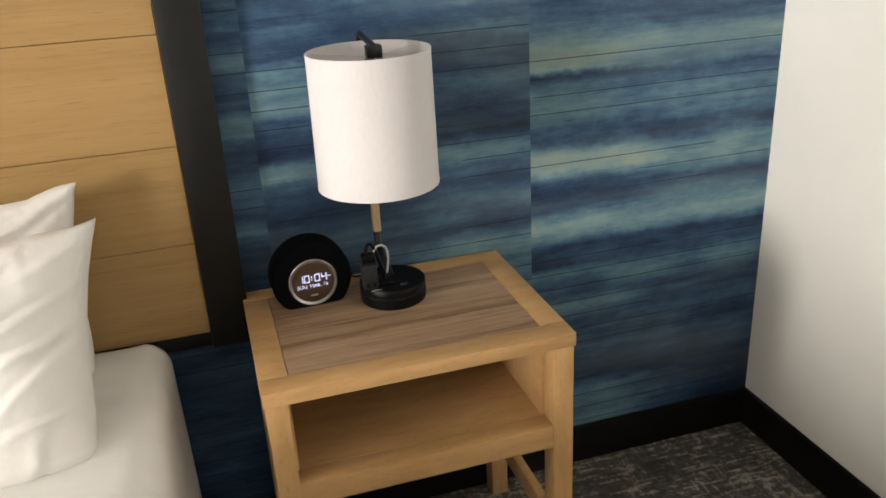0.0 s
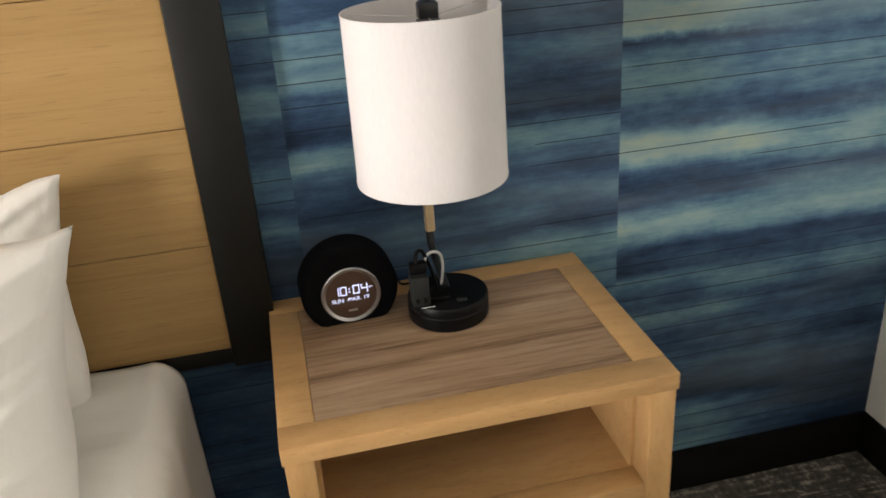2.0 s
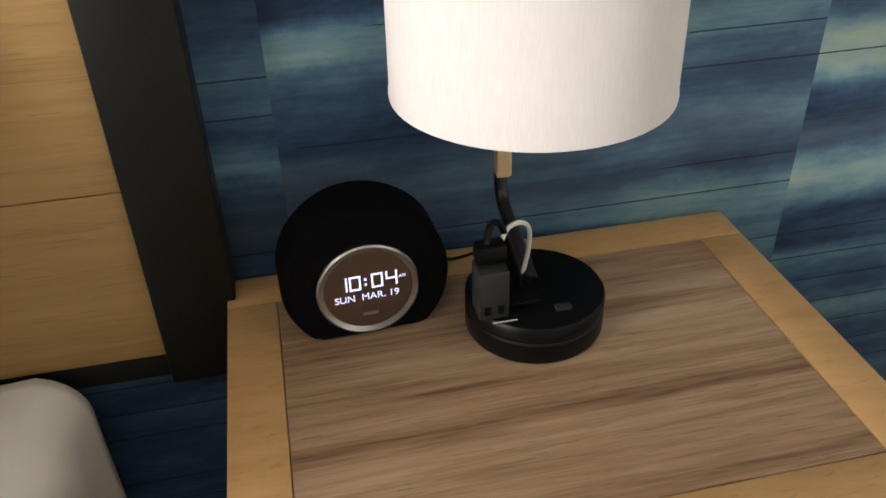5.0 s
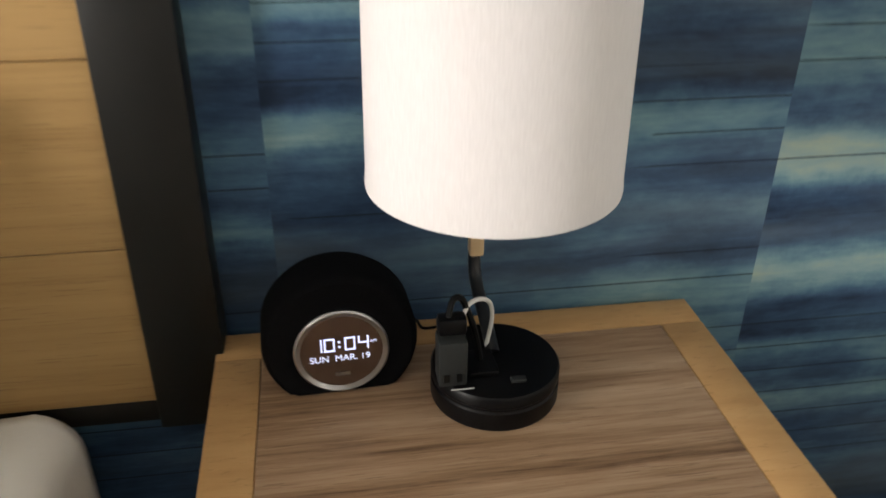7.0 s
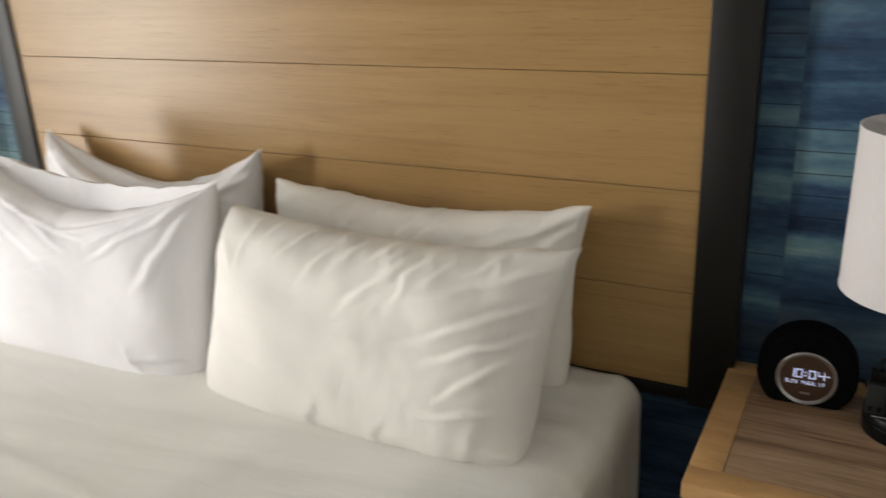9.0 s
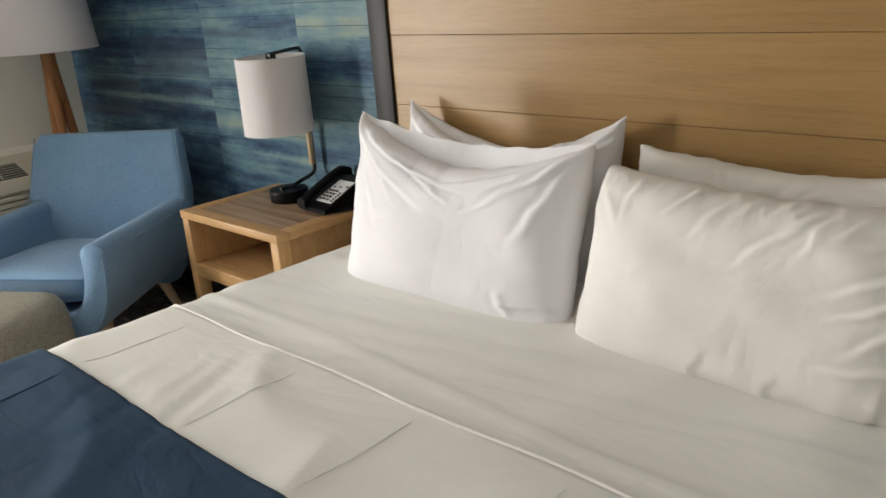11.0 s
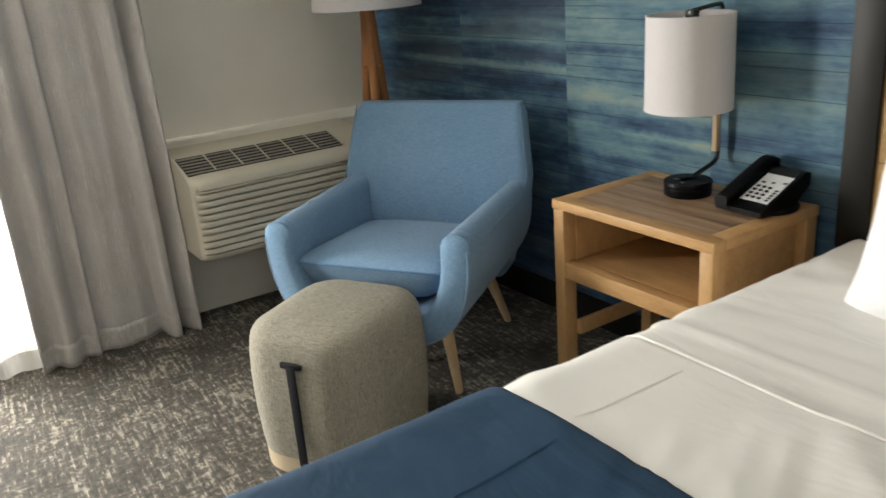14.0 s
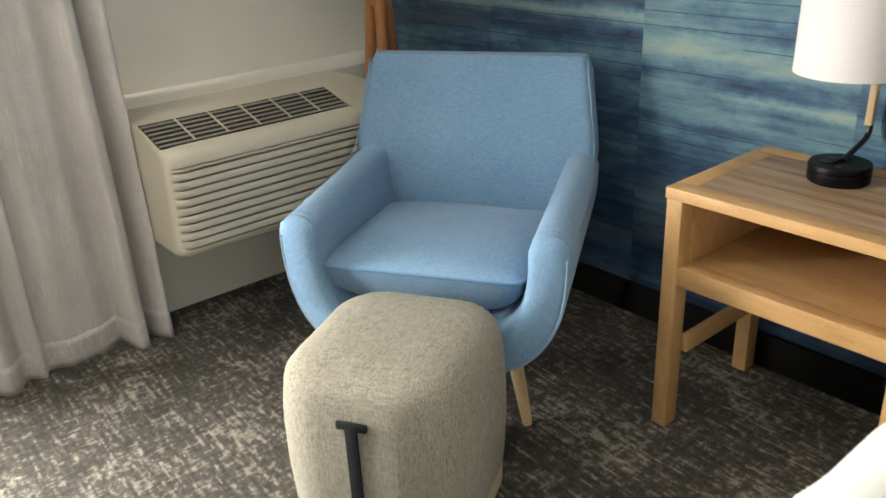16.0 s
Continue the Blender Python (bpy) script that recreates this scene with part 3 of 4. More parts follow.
def table_lamp(m, label, wide=1.0, shx=SHX, up=0.0):
    t = thing("table_lamp", m, label, "lamp", "lamps on the nightstands")
    bm = turned(bmesh.new(), [(0.0665, 0.0), (0.069, 0.002), (0.07, 0.005), (0.07, 0.024), (0.0685, 0.026), (0.0685, 0.029), (0.07, 0.031), (0.07, 0.041), (0.068, 0.044)], 48)
    part("base", bm, M_BLACK, t, "round black base")
    part("outlet_block", boxed((-0.034, -0.03, 0.0435), (-0.002, 0.012, 0.05), 0.002), M_BLACK, t)
    part("switch", boxed((0.008, -0.045, 0.0435), (0.024, -0.037, 0.048), 0.001), M_RUBBER, t)
    rod = arc([(0, 0.012, 0.043), (0, 0.05, 0.056), (0, 0.105, 0.07), (0, 0.125, 0.083), (0, 0.13, 0.107)], 5) + [Vector((0, 0.13, 0.515))]
    part("stem", tube(bmesh.new(), rod, 0.0075, 12), M_METAL, t)
    part("wood_sleeve", boxed((-0.0085, 0.113, 0.107), (0.0085, 0.13, 0.36), 0.003), M_LEG, t, "pale wooden sleeve")
    arm = arc([(0, 0.13, 0.512), (0, 0.127, 0.53), (0, 0.11, 0.536), (0, 0.02, 0.53), (0, -0.005, 0.528)], 5)
    part("arm", tube(bmesh.new(), arm, 0.0065, 10), M_METAL, t)
    part("finial", boxed((-0.015, -0.013, 0.507), (0.015, 0.013, 0.531), 0.003), M_METAL, t)
    part("socket", turned(bmesh.new(), [(0.016, 0.44), (0.018, 0.445), (0.018, 0.505)], 20), M_METAL, t)
    bm = bmesh.new()
    n = 64
    prof = [(0.1215, 0.254), (0.1252, 0.254), (0.1256, 0.258), (0.1246, 0.263), (0.1224, 0.513), (0.1232, 0.517), (0.123, 0.52), (0.1205, 0.52), (0.1205, 0.513), (0.1226, 0.263), (0.1215, 0.258)]
    loops = [[(shx + wide * r * math.cos(2 * math.pi * i / n), wide * r * math.sin(2 * math.pi * i / n), z + up) for i in range(n)] for r, z in prof + prof[:1]]
    rings(bm, loops, True, False)
    bmesh.ops.remove_doubles(bm, verts=bm.verts, dist=0.00005)
    part("shade", bm, M_SHADE, t, "white linen drum shade")
    for a in range(3):
        an = 2 * math.pi * a / 3 + 0.5
        part("spider_arm", tube(bmesh.new(), [(0.01 * math.cos(an), 0.01 * math.sin(an), 0.508), (shx + wide * 0.121 * math.cos(an), wide * 0.121 * math.sin(an), 0.512 + up)], 0.0011, 6), M_CABLE, t)
    return t


LAMP_R, LAMP_L = (0.388, -0.165), (-2.398, -0.162)
table_lamp(pose(*LAMP_R, NS_TOP), "table lamp with white drum shade and black base beside a clock", 0.978, -0.0105, 0.003)
table_lamp(pose(*LAMP_L, NS_TOP_L), "table lamp with white drum shade and black base beside a telephone")

# charger plugged into the base of the lamp beside the clock
ch = thing("phone_charger", pose(LAMP_R[0] - 0.052, LAMP_R[1] - 0.026, NS_TOP + 0.044), "dark grey charger plugged into the lamp base", "charger")
part("adapter", boxed((-0.016, -0.016, 0.0), (0.014, 0.014, 0.054), 0.003), M_RUBBER, ch)
part("adapter", boxed((-0.015, -0.004, 0.0545), (0.015, 0.015, 0.074), 0.004), M_BLACK, ch)
for dx in (-0.008, 0.005):
    part("socket_hole", boxed((dx - 0.003, -0.0172, 0.007), (dx + 0.003, -0.0158, 0.016)), M_BLACK, ch, smooth=0)
part("cable", tube(bmesh.new(), arc([(-0.004, 0.004, 0.073), (0.002, 0.012, 0.088), (0.012, 0.016, 0.086), (0.022, 0.018, 0.06), (0.03, 0.02, 0.03), (0.034, 0.02, 0.004)], 6), 0.0035, 8), M_BLACK, ch)
part("printed_line", boxed((-0.004, -0.0222, 0.0004), (0.02, -0.0208, 0.0008)), M_LABEL, ch, "pale line of fine print", 0)
part("cable", tube(bmesh.new(), arc([(0.012, 0.012, 0.066), (0.02, 0.018, 0.078), (0.034, 0.026, 0.078), (0.046, 0.034, 0.066), (0.05, 0.042, 0.04), (0.046, 0.046, 0.004)], 6), 0.0024, 8), M_CABLE, ch, "white charging cable")

# ---------------------------------------------------------------- alarm clock
clk = thing("alarm_clock", pose(0.222, -0.105, NS_TOP, 0, 0, 3), "round black clock radio with lit digits on the nightstand", "clock")
R, CZ, TILT_CLOCK = 0.0845, 0.0585, -1
bm = bmesh.new()
prof = [(0.92, -0.036), (0.97, -0.033), (1.0, -0.026), (1.0, 0.022), (0.95, 0.032)]
loops = []
for f, y in prof:
    loop = []
    for i in range(72):
        a = 2 * math.pi * i / 72
        loop.append((f * R * math.cos(a), y, max(-CZ, f * R * math.sin(a))))
    loops.append(loop)
rings(bm, loops)
tilt = pose(0, 0, CZ, TILT_CLOCK)
bmesh.ops.transform(bm, matrix=tilt, verts=bm.verts)
low = min(v.co.z for v in bm.verts)
for v in bm.verts:
    v.co.z -= low * max(0.0, 1 - v.co.z / 0.05) if v.co.z < 0.05 else 0.0
part("body", bm, M_CLOCK, clk, "black cloth covered body")
face = Matrix.Translation((0, 0, CZ)) @ pose(0, 0, 0, TILT_CLOCK) @ Matrix.Translation((0, -0.0365, -0.0045)) @ pose(0, 0, 0, 90)


def disc(r0, r1, z0, z1, seg=56):
    b = bmesh.new()
    pr = [(r0, z0), (r1, z0), (r1, z1 * 0.6), (r1 - (r1 - r0) * 0.3, z1), (r0, z1 * 0.5), (r0, z0)]
    rings(b, [[(r * math.cos(2 * math.pi * i / seg), r * math.sin(2 * math.pi * i / seg), z) for i in range(seg)] for r, z in pr], True, False)
    bmesh.ops.remove_doubles(b, verts=b.verts, dist=0.00001)
    return b


ring = part("ring", disc(0.0445, 0.0515, 0.0, 0.004), M_CHROME, clk, "silver ring")
ring.matrix_local = placed(face)
glass = part("display", turned(bmesh.new(), [(0.0445, 0.0), (0.0445, 0.0012)], 56), M_DISPLAY, clk, "brown glossy display")
glass.matrix_local = placed(face)
SEG = {"0": "abcdef", "1": "bc", "4": "fgbc"}


def digit(ch_, x, y, w, h):
    b = bmesh.new()
    s = 0.0018
    spots = {"a": (x, y + h - s, x + w, y + h), "g": (x, y + h / 2 - s / 2, x + w, y + h / 2 + s / 2), "d": (x, y, x + w, y + s),
             "f": (x, y + h / 2, x + s, y + h), "b": (x + w - s, y + h / 2, x + w, y + h), "e": (x, y, x + s, y + h / 2), "c": (x + w - s, y, x + w, y + h / 2)}
    for c in SEG[ch_]:
        x0, y0, x1_, y1_ = spots[c]
        box(b, (x0, y0, 0.0014), (x1_, y1_, 0.002))
    return b


for c, x in (("1", -0.032), ("0", -0.0185), ("0", 0.0035), ("4", 0.018)):
    d = part("digit", digit(c, x, 0.001, 0.0115, 0.0165), M_DIGIT, clk, smooth=0)
    d.matrix_local = placed(face)
b = bmesh.new()
for yy in (0.005, 0.011):
    box(b, (-0.0035, yy, 0.0014), (-0.001, yy + 0.0025, 0.002))
part("colon", b, M_DIGIT, clk, smooth=0).matrix_local = placed(face)
part("badge", boxed((-0.008, -0.031, 0.0014), (0.008, -0.027, 0.0018)), M_CHROME, clk, smooth=0).matrix_local = placed(face)
letters("date_letters", "SUN  MAR. 19", 0.0108, M_DIGIT, clk, face @ Matrix.Translation((-0.002, -0.0085, 0.0016)), 0.0002)
letters("hour_letters", "AM", 0.005, M_DIGIT, clk, face @ Matrix.Translation((0.0345, 0.0095, 0.0016)), 0.0002)
part("cable", tube(bmesh.new(), arc([(0.07, 0.03, 0.03), (0.095, 0.045, 0.028), (0.11, 0.06, 0.004), (0.16, 0.07, 0.003)], 5), 0.002, 6), M_BLACK, clk)


# ---------------------------------------------------------------- bed
BX0, BX1, BTOP, BFOOT = -1.93, -0.118, 0.614, -1.86
BCX, BW = (BX0 + BX1) / 2, BX1 - BX0
bed = thing("bed", pose(BCX, 0, 0), "large bed with white mattress against the headboard", "bed")
part("box_spring", boxed((-BW / 2 + 0.03, BFOOT + 0.04, 0.09), (BW / 2 - 0.03, -0.045, 0.33), 0.02), M_TICK, bed)
part("mattress", boxed((-BW / 2 + 0.012, BFOOT + 0.012, 0.331), (BW / 2 - 0.012, -0.052, BTOP - 0.014), 0.04, 4), M_BED, bed)
for sx in (-1, 1):
    for y in (-0.2, BFOOT + 0.2):
        part("leg", boxed((sx * (BW / 2 - 0.12) - 0.03, y - 0.03, 0), (sx * (BW / 2 - 0.12) + 0.03, y + 0.03, 0.09)), M_BLACK, bed, smooth=0)


def rise(x, y, seed, waves):
    """How far a cloth on the bed stands off its plane."""
    crease = noise.noise(Vector((x * 2.2 + y * 1.5 + seed, y * 3.0 - x * 1.2, seed))) + 0.6 * noise.noise(Vector((x * 5 + seed, y * 8 - x * 4, seed * 2)))
    ridge = 1.4 * max(0.0, 0.12 - abs(noise.noise(Vector((x * 1.6 - y * 0.8, y * 1.7 + x * 1.1 + seed * 3, 0.3))))) / 0.12
    if seed < 2:
        long_ = noise.noise(Vector((x * 0.9 + 3, y * 13 - x * 2.2, 5.0))) + 0.5 * noise.noise(Vector((x * 1.6, y * 24 - x * 3.0, 8.0)))
        turn = 0.006 * math.exp(-((y + 0.83 + 0.025 * x + 0.01 * math.sin(4 * x)) / 0.014) ** 2)
        head_end = max(0.0, min(1.0, (y + 0.32) / 0.25))
        return waves * (0.6 * crease + ridge + 1.7 * long_) + turn - 0.012 * head_end + 0.005 * head_end * noise.noise(Vector((x * 9, y * 9, 4.0)))
    fan = max(0.0, 1 - abs(x + 0.42) / 0.3) * max(0.0, 1 - abs(y + 1.22) / 0.26)
    fan *= 1 - abs(2 * noise.noise(Vector(((x + 0.42) * 15 + (y + 1.2) * 8, y * 2.2, 2.0))))
    flat = 0.25 + 0.75 * max(0.0, min(1.0, (-y - 0.93) / 0.12))
    return waves * flat * (crease + ridge + 1.6 * fan)


def pressed(cloth_ob, x, y0, y1, lift, seed, waves, mat):
    """A pressed fold running along the bed, part of the cloth."""
    pts = []
    for k in range(31):
        y = y0 + (y1 - y0) * k / 30
        xx = x + 0.004 * math.sin(9 * y + x)
        bx = xx - BCX
        end = min(1.0, k / 3, (30 - k) / 3)
        pts.append((xx, y, BTOP + lift + 0.0042 + 0.0018 * end + rise(bx, y, seed, waves) + 0.006 * (1 - (2 * bx / BW) ** 2)))
    part("pressed_fold", tube(bmesh.new(), pts, [0.0008 + 0.0007 * min(1.0, k / 4, (30 - k) / 4) for k in range(31)], 8), mat, cloth_ob)


def draped(name, y0, y1, lift, low, mat, label, category, seed, waves, foot=False, ny=60, head_round=0.0):
    """A cloth laid across the bed and hanging down both sides, with soft creases."""
    bm = bmesh.new()
    r = 0.082 if lift > 0.01 else 0.055
    half = BW / 2 + lift + 0.012
    prof = []
    for k in range(9):
        prof.append((-half - 0.004 * (8 - k) / 8, low + (BTOP - r - low) * k / 9))
    for k in range(7):
        a = math.pi - math.pi / 2 * k / 6
        prof.append((-half + r + r * math.cos(a), BTOP + lift - r + r * math.sin(a)))
    top = 110
    for k in range(1, top):
        prof.append((-half + r + (2 * half - 2 * r) * k / top, BTOP + lift))
    prof += [(-x, z) for x, z in reversed(prof[:16])]
    rows = []
    extra = 12 if foot else 0
    for j in range(ny + 1 + extra):
        s = min(1.0, j / ny)
        y = y0 + (y1 - y0) * s
        row = []
        for x, z in prof:
            dome = 0.006 * (1 - (2 * x / BW) ** 2) if z > BTOP - r else 0.0
            n = rise(x, y, seed, waves)
            if z >= BTOP + lift - 0.001:
                co = Vector((x, y, z + n + dome))
            else:
                out = -1 if x < 0 else 1
                co = Vector((x + out * abs(n) * 1.2, y, z + dome * 0.3 + n * 0.5))
            if j > ny:
                k = (j - ny) / extra
                a = min(1.0, k * 3) * math.pi / 2
                fall = max(0.0, k - 0.33) / 0.67
                co.y = y1 - r * math.sin(a) - abs(n)
                co.z = max(min(co.z, 9), low) - r * (1 - math.cos(a))
                co.z = co.z + (low - co.z) * fall
            row.append(BCX_VEC + co)
        rows.append(row)
    rings(bm, rows, False, False)
    ob = part(name, bm, mat, smooth=60)
    sol = ob.modifiers.new("thickness", "SOLIDIFY")
    sol.thickness, sol.offset = 0.006, 1.0
    return tagged(ob, label, category)


BCX_VEC = Vector((BCX, 0, 0))
bed_sheet = draped("bed_sheet", -0.055, -0.955, 0.002, 0.2, M_BED, "smooth white cotton bed sheet over the mattress", "bed sheet", 1.7, 0.0035)
duvet = draped("duvet", -0.924, BFOOT - 0.02, 0.012, 0.22, M_BED, "white duvet with soft creases folded below the pillows", "duvet", 4.2, 0.0066, True)
runner = draped("bed_runner", -1.272, -1.8, 0.021, 0.3, M_THROW, "navy blue bed runner across the foot of the bed", "bed runner", 4.2, 0.0066)
for fx in (-1.283, -0.93, -0.58, -1.732):
    pressed(duvet, fx, -0.96, -1.262, 0.012, 4.2, 0.0066, M_BED)
pressed(runner, -1.68, -1.285, -1.785, 0.021, 4.2, 0.0066, M_THROW)
pressed(runner, -0.93, -1.285, -1.785, 0.021, 4.2, 0.0066, M_THROW)
# hem of the turned-down edge
hem_pts = []
for k in range(61):
    f = k / 30 - 1
    bx = f * (BW / 2 + 0.014)
    drop = 0.05 if k in (0, 60) else 0.014 if k in (1, 59) else 0.0
    hem_pts.append((BCX + bx, -0.928 + 0.005 * math.sin(k * 0.33), BTOP + 0.0185 + 0.006 * (1 - f * f) + rise(bx, -0.926, 4.2, 0.0066) - drop))
hem = tube(bmesh.new(), hem_pts, 0.0036, 8)
part("hem", hem, M_PILLOW, bed_sheet, "raised white hem of the turned-down edge")


# ---------------------------------------------------------------- pillows
def stroke(u, v, line):
    """Height of one fold of the cloth at u, v: a soft ridge that fades along its line."""
    u0, v0, u1, v1, amp, wide = line
    du, dv = u1 - u0, v1 - v0
    n2 = du * du + dv * dv
    k = ((u - u0) * du + (v - v0) * dv) / n2
    if k < -0.25 or k > 1.25:
        return 0.0
    d = ((u - u0) * dv - (v - v0) * du) / math.sqrt(n2) + 0.03 * noise.noise(Vector((k * 3, u0 * 7, v0 * 5)))
    if abs(d) > 4 * wide:
        return 0.0
    fade = max(0.0, min(1.0, (k + 0.25) * 4, (1.25 - k) * 2))
    d /= 0.8 * wide
    return 0.55 * amp * fade * (math.exp(-d * d) - 0.7 * math.exp(-(d - 1.3) ** 2))


def pillow(m, w, h, t, seed, sag, label, gathers=1.0, folds=(), corners=(0, 0, 0, 0), lip=0.0, lean=0.0, mat=None, tuck=0.0):
    """A soft pillow: corners pulled out (+) or tucked in (-), sagging top seam, own folds; lip opens the slip's top."""
    bm = bmesh.new()
    nu, nv = 112, 84
    tops = []
    for side in (-1, 1):
        rows = []
        for j in range(nv + 1):
            v = 2 * j / nv - 1
            row = []
            for i in range(nu + 1):
                u = 2 * i / nu - 1
                edge_ = (1 - abs(u) ** 3.4) * (1 - abs(v) ** 3.2)
                puff = max(0.0, edge_) ** 0.46
                x = w / 2 * u * (1 - 0.05 * (1 - v * v))
                z = h / 2 * v * (1 - 0.045 * (1 - u * u))
                hang = (1 - abs(u) ** 1.7) * max(0.0, v) ** 2
                z -= (sag + (lip if side < 0 else 0.0)) * hang * (1 + lean * u)
                x -= tuck * w / 2 * max(0.0, u) ** 2 * (1 - v) / 2
                pull = corners[(0 if v > 0 else 2) + (0 if u < 0 else 1)] * (abs(u) * abs(v)) ** 2.6
                x += pull * (1 if u > 0 else -1)
                z += 0.8 * pull * (1 if v > 0 else -1)
                q = Vector((u * 1.3 + seed, v * 1.3, side * 3.0 + seed))
                lump = 0.12 * noise.noise(q) + 0.05 * noise.noise(q * 2.1)
                up = max(0.0, v) ** 4
                bend = u * 6.5 + 2.2 * u * v + 1.2 * noise.noise(Vector((u * 2, v * 2, seed)))
                fold = 1 - abs(2 * noise.noise(Vector((bend + seed * 3, v * 1.5, seed))))
                fine = 1 - abs(2 * noise.noise(Vector((2.1 * bend + seed, v * 3.0 - u, seed + 4))))
                rim = noise.noise(Vector((u * 1.2, v * 5 + seed, seed + 9))) * abs(u) ** 4 + noise.noise(Vector((u * 6 + seed, v, seed + 11))) * abs(v) ** 6
                gather = gathers * up * (0.8 * fold ** 3 + 0.5 * fine ** 3)
                soft = noise.noise(Vector((u * 2.4 + 1.5 * v + seed, v * 1.6, seed + 17)))
                own = sum(stroke(u, v, line) for line in folds) if side < 0 else 0.0
                y = side * (t / 2) * puff * (1 + lump)
                y += side * min(1.0, 3 * puff) * (0.013 * gather + 0.007 * soft + 0.008 * rim + own)
                y += 0.012 * (1 - puff) * noise.noise(Vector((u * 2.5 + seed, v * 2.5, 9.0)))
                if lip:
                    y += side * 0.016 * (1 - u * u) * max(0.0, v) ** 6
                z += 0.006 * (1 - puff) * noise.noise(Vector((u * 7 + seed, v * 7, 3.0)))
                row.append(Vector((x, y, z + 0.003 * gather)))
            rows.append(row)
        tops.append(rows[-1])
        rings(bm, rows, False, False)
    if lip:
        front, back = tops
        dip = [(a + b) / 2 - Vector((0, 0, 0.6 * (a - b).length)) for a, b in zip(front, back)]
        rings(bm, [front, dip, back], False, False)
    bmesh.ops.remove_doubles(bm, verts=bm.verts, dist=0.0008)
    ob = part("pillow", bm, mat or M_PILLOW, smooth=70)
    tagged(ob, label, "pillow", "pillows on the bed")
    ob.matrix_world = placed(m)
    return ob


EAR_L, EAR_R = (-0.97, 0.95, -0.78, 0.25, 0.012, 0.06), (0.95, 0.92, 0.5, 0.3, 0.012, 0.07)
pillow(pose(-0.588, -0.125, 0.79, -4, 0.5, 0), 0.772, 0.415, 0.16, 2.1, 0.03, "white pillow standing against the oak headboard", 0.5,
       [(0.98, 0.95, 0.45, 0.62, 0.009, 0.06), (0.98, 0.8, 0.6, 0.35, 0.008, 0.06), (0.12, 0.95, -0.02, 0.5, 0.01, 0.05), (0.25, 0.95, 0.1, 0.6, 0.007, 0.04), (-0.3, 0.95, -0.4, 0.6, 0.008, 0.05)], (-0.012, 0.012, -0.015, -0.03))
pillow(pose(-1.385, -0.125, 0.814, -4, 0, 0), 0.75, 0.47, 0.16, 5.4, 0.1, "white pillow standing against the oak headboard, slack top", 0.15,
       [EAR_L, EAR_R, (-0.9, 0.9, -0.1, 0.55, 0.012, 0.07), (0.9, 0.75, 0.2, 0.5, 0.012, 0.06), (-0.6, 0.7, -0.3, 0.3, 0.008, 0.06)], (0.012, 0.012, 0, 0), 0.02, 0.0, M_PILLOW_COOL)
GATHERS = [(u, 0.98, u - 0.1 + 0.06 * math.sin(7 * u), 0.62 + 0.16 * math.sin(11 * u), 0.0065, 0.028) for u in (-0.82, -0.66, -0.5, -0.28, -0.1, 0.02, 0.16, 0.24, 0.4, 0.6, 0.76)]
pillow(pose(-0.547, -0.375, 0.786, -17, 1.4, 0), 0.78, 0.43, 0.26, 9.2, 0.02, "plump white pillow leaning on another pillow", 0.35,
       GATHERS + [(1.0, 0.62, 0.45, 0.12, 0.008, 0.045), (0.97, 0.3, 0.55, -0.02, 0.009, 0.04), (0.95, 0.85, 0.5, 0.55, 0.008, 0.05), (0.92, 0.1, 0.62, -0.3, 0.007, 0.04), (0.3, 0.85, 0.05, 0.3, 0.008, 0.04),
                  (0.9, -0.35, 0.5, -0.5, 0.007, 0.05), (0.7, -0.9, 0.8, -0.5, 0.007, 0.045), (-0.95, 0.9, -0.75, 0.4, 0.008, 0.05), (-0.2, -0.95, -0.1, -0.6, 0.006, 0.04), (0.2, -0.95, 0.26, -0.65, 0.006, 0.04)],
       (-0.014, 0.012, 0.004, -0.025), tuck=0.06)
pillow(pose(-1.336, -0.384, 0.803, -12, 1.6, 2), 0.765, 0.495, 0.22, 13.6, 0.03, "white pillow with pointed corners leaning on another pillow", 0.12,
       [(-0.95, 0.92, -0.2, 0.25, 0.009, 0.045), (-0.95, 0.9, -0.6, 0.0, 0.009, 0.05), (-0.8, 0.93, 0.1, 0.55, 0.009, 0.04), (-0.3, 0.72, 0.05, 0.35, 0.008, 0.035), (-0.6, 0.6, -0.42, 0.2, 0.006, 0.035),
        (0.92, 0.9, 0.35, 0.3, 0.01, 0.045), (0.95, 0.8, 0.7, 0.05, 0.009, 0.05), (0.85, 0.93, 0.1, 0.6, 0.009, 0.04), (0.6, 0.75, 0.35, 0.5, 0.007, 0.035), (0.56, -0.58, 0.66, -0.8, 0.012, 0.05), (0.6, -0.66, 0.95, -0.58, 0.01, 0.05)],
       (0.012, 0.0, 0.03, -0.02), 0.058, 0.1, M_PILLOW_COOL)


# ---------------------------------------------------------------- telephone
tel = thing("telephone", pose(-2.16, -0.138, NS_TOP_L, 0, 0, -3), "black desk telephone with white keypad label on the nightstand", "telephone")
bm = bmesh.new()
side = [(-0.1, 0.006), (-0.1, 0.02), (0.08, 0.098), (0.1, 0.094), (0.1, 0.06), (0.03, 0.006)]
rings(bm, [[(x, y, z) for y, z in side] for x in (-0.075, -0.07, 0.07, 0.075)])
part("body", bm, M_BLACK, tel)
part("foot", turned(bmesh.new(), [(0.085, 0.0), (0.088, 0.003), (0.086, 0.012)], 40, (0.005, 0.01)), M_BLACK, tel)
slope = math.degrees(math.atan2(0.078, 0.18))
top = pose(0, -0.01, 0.059, slope)
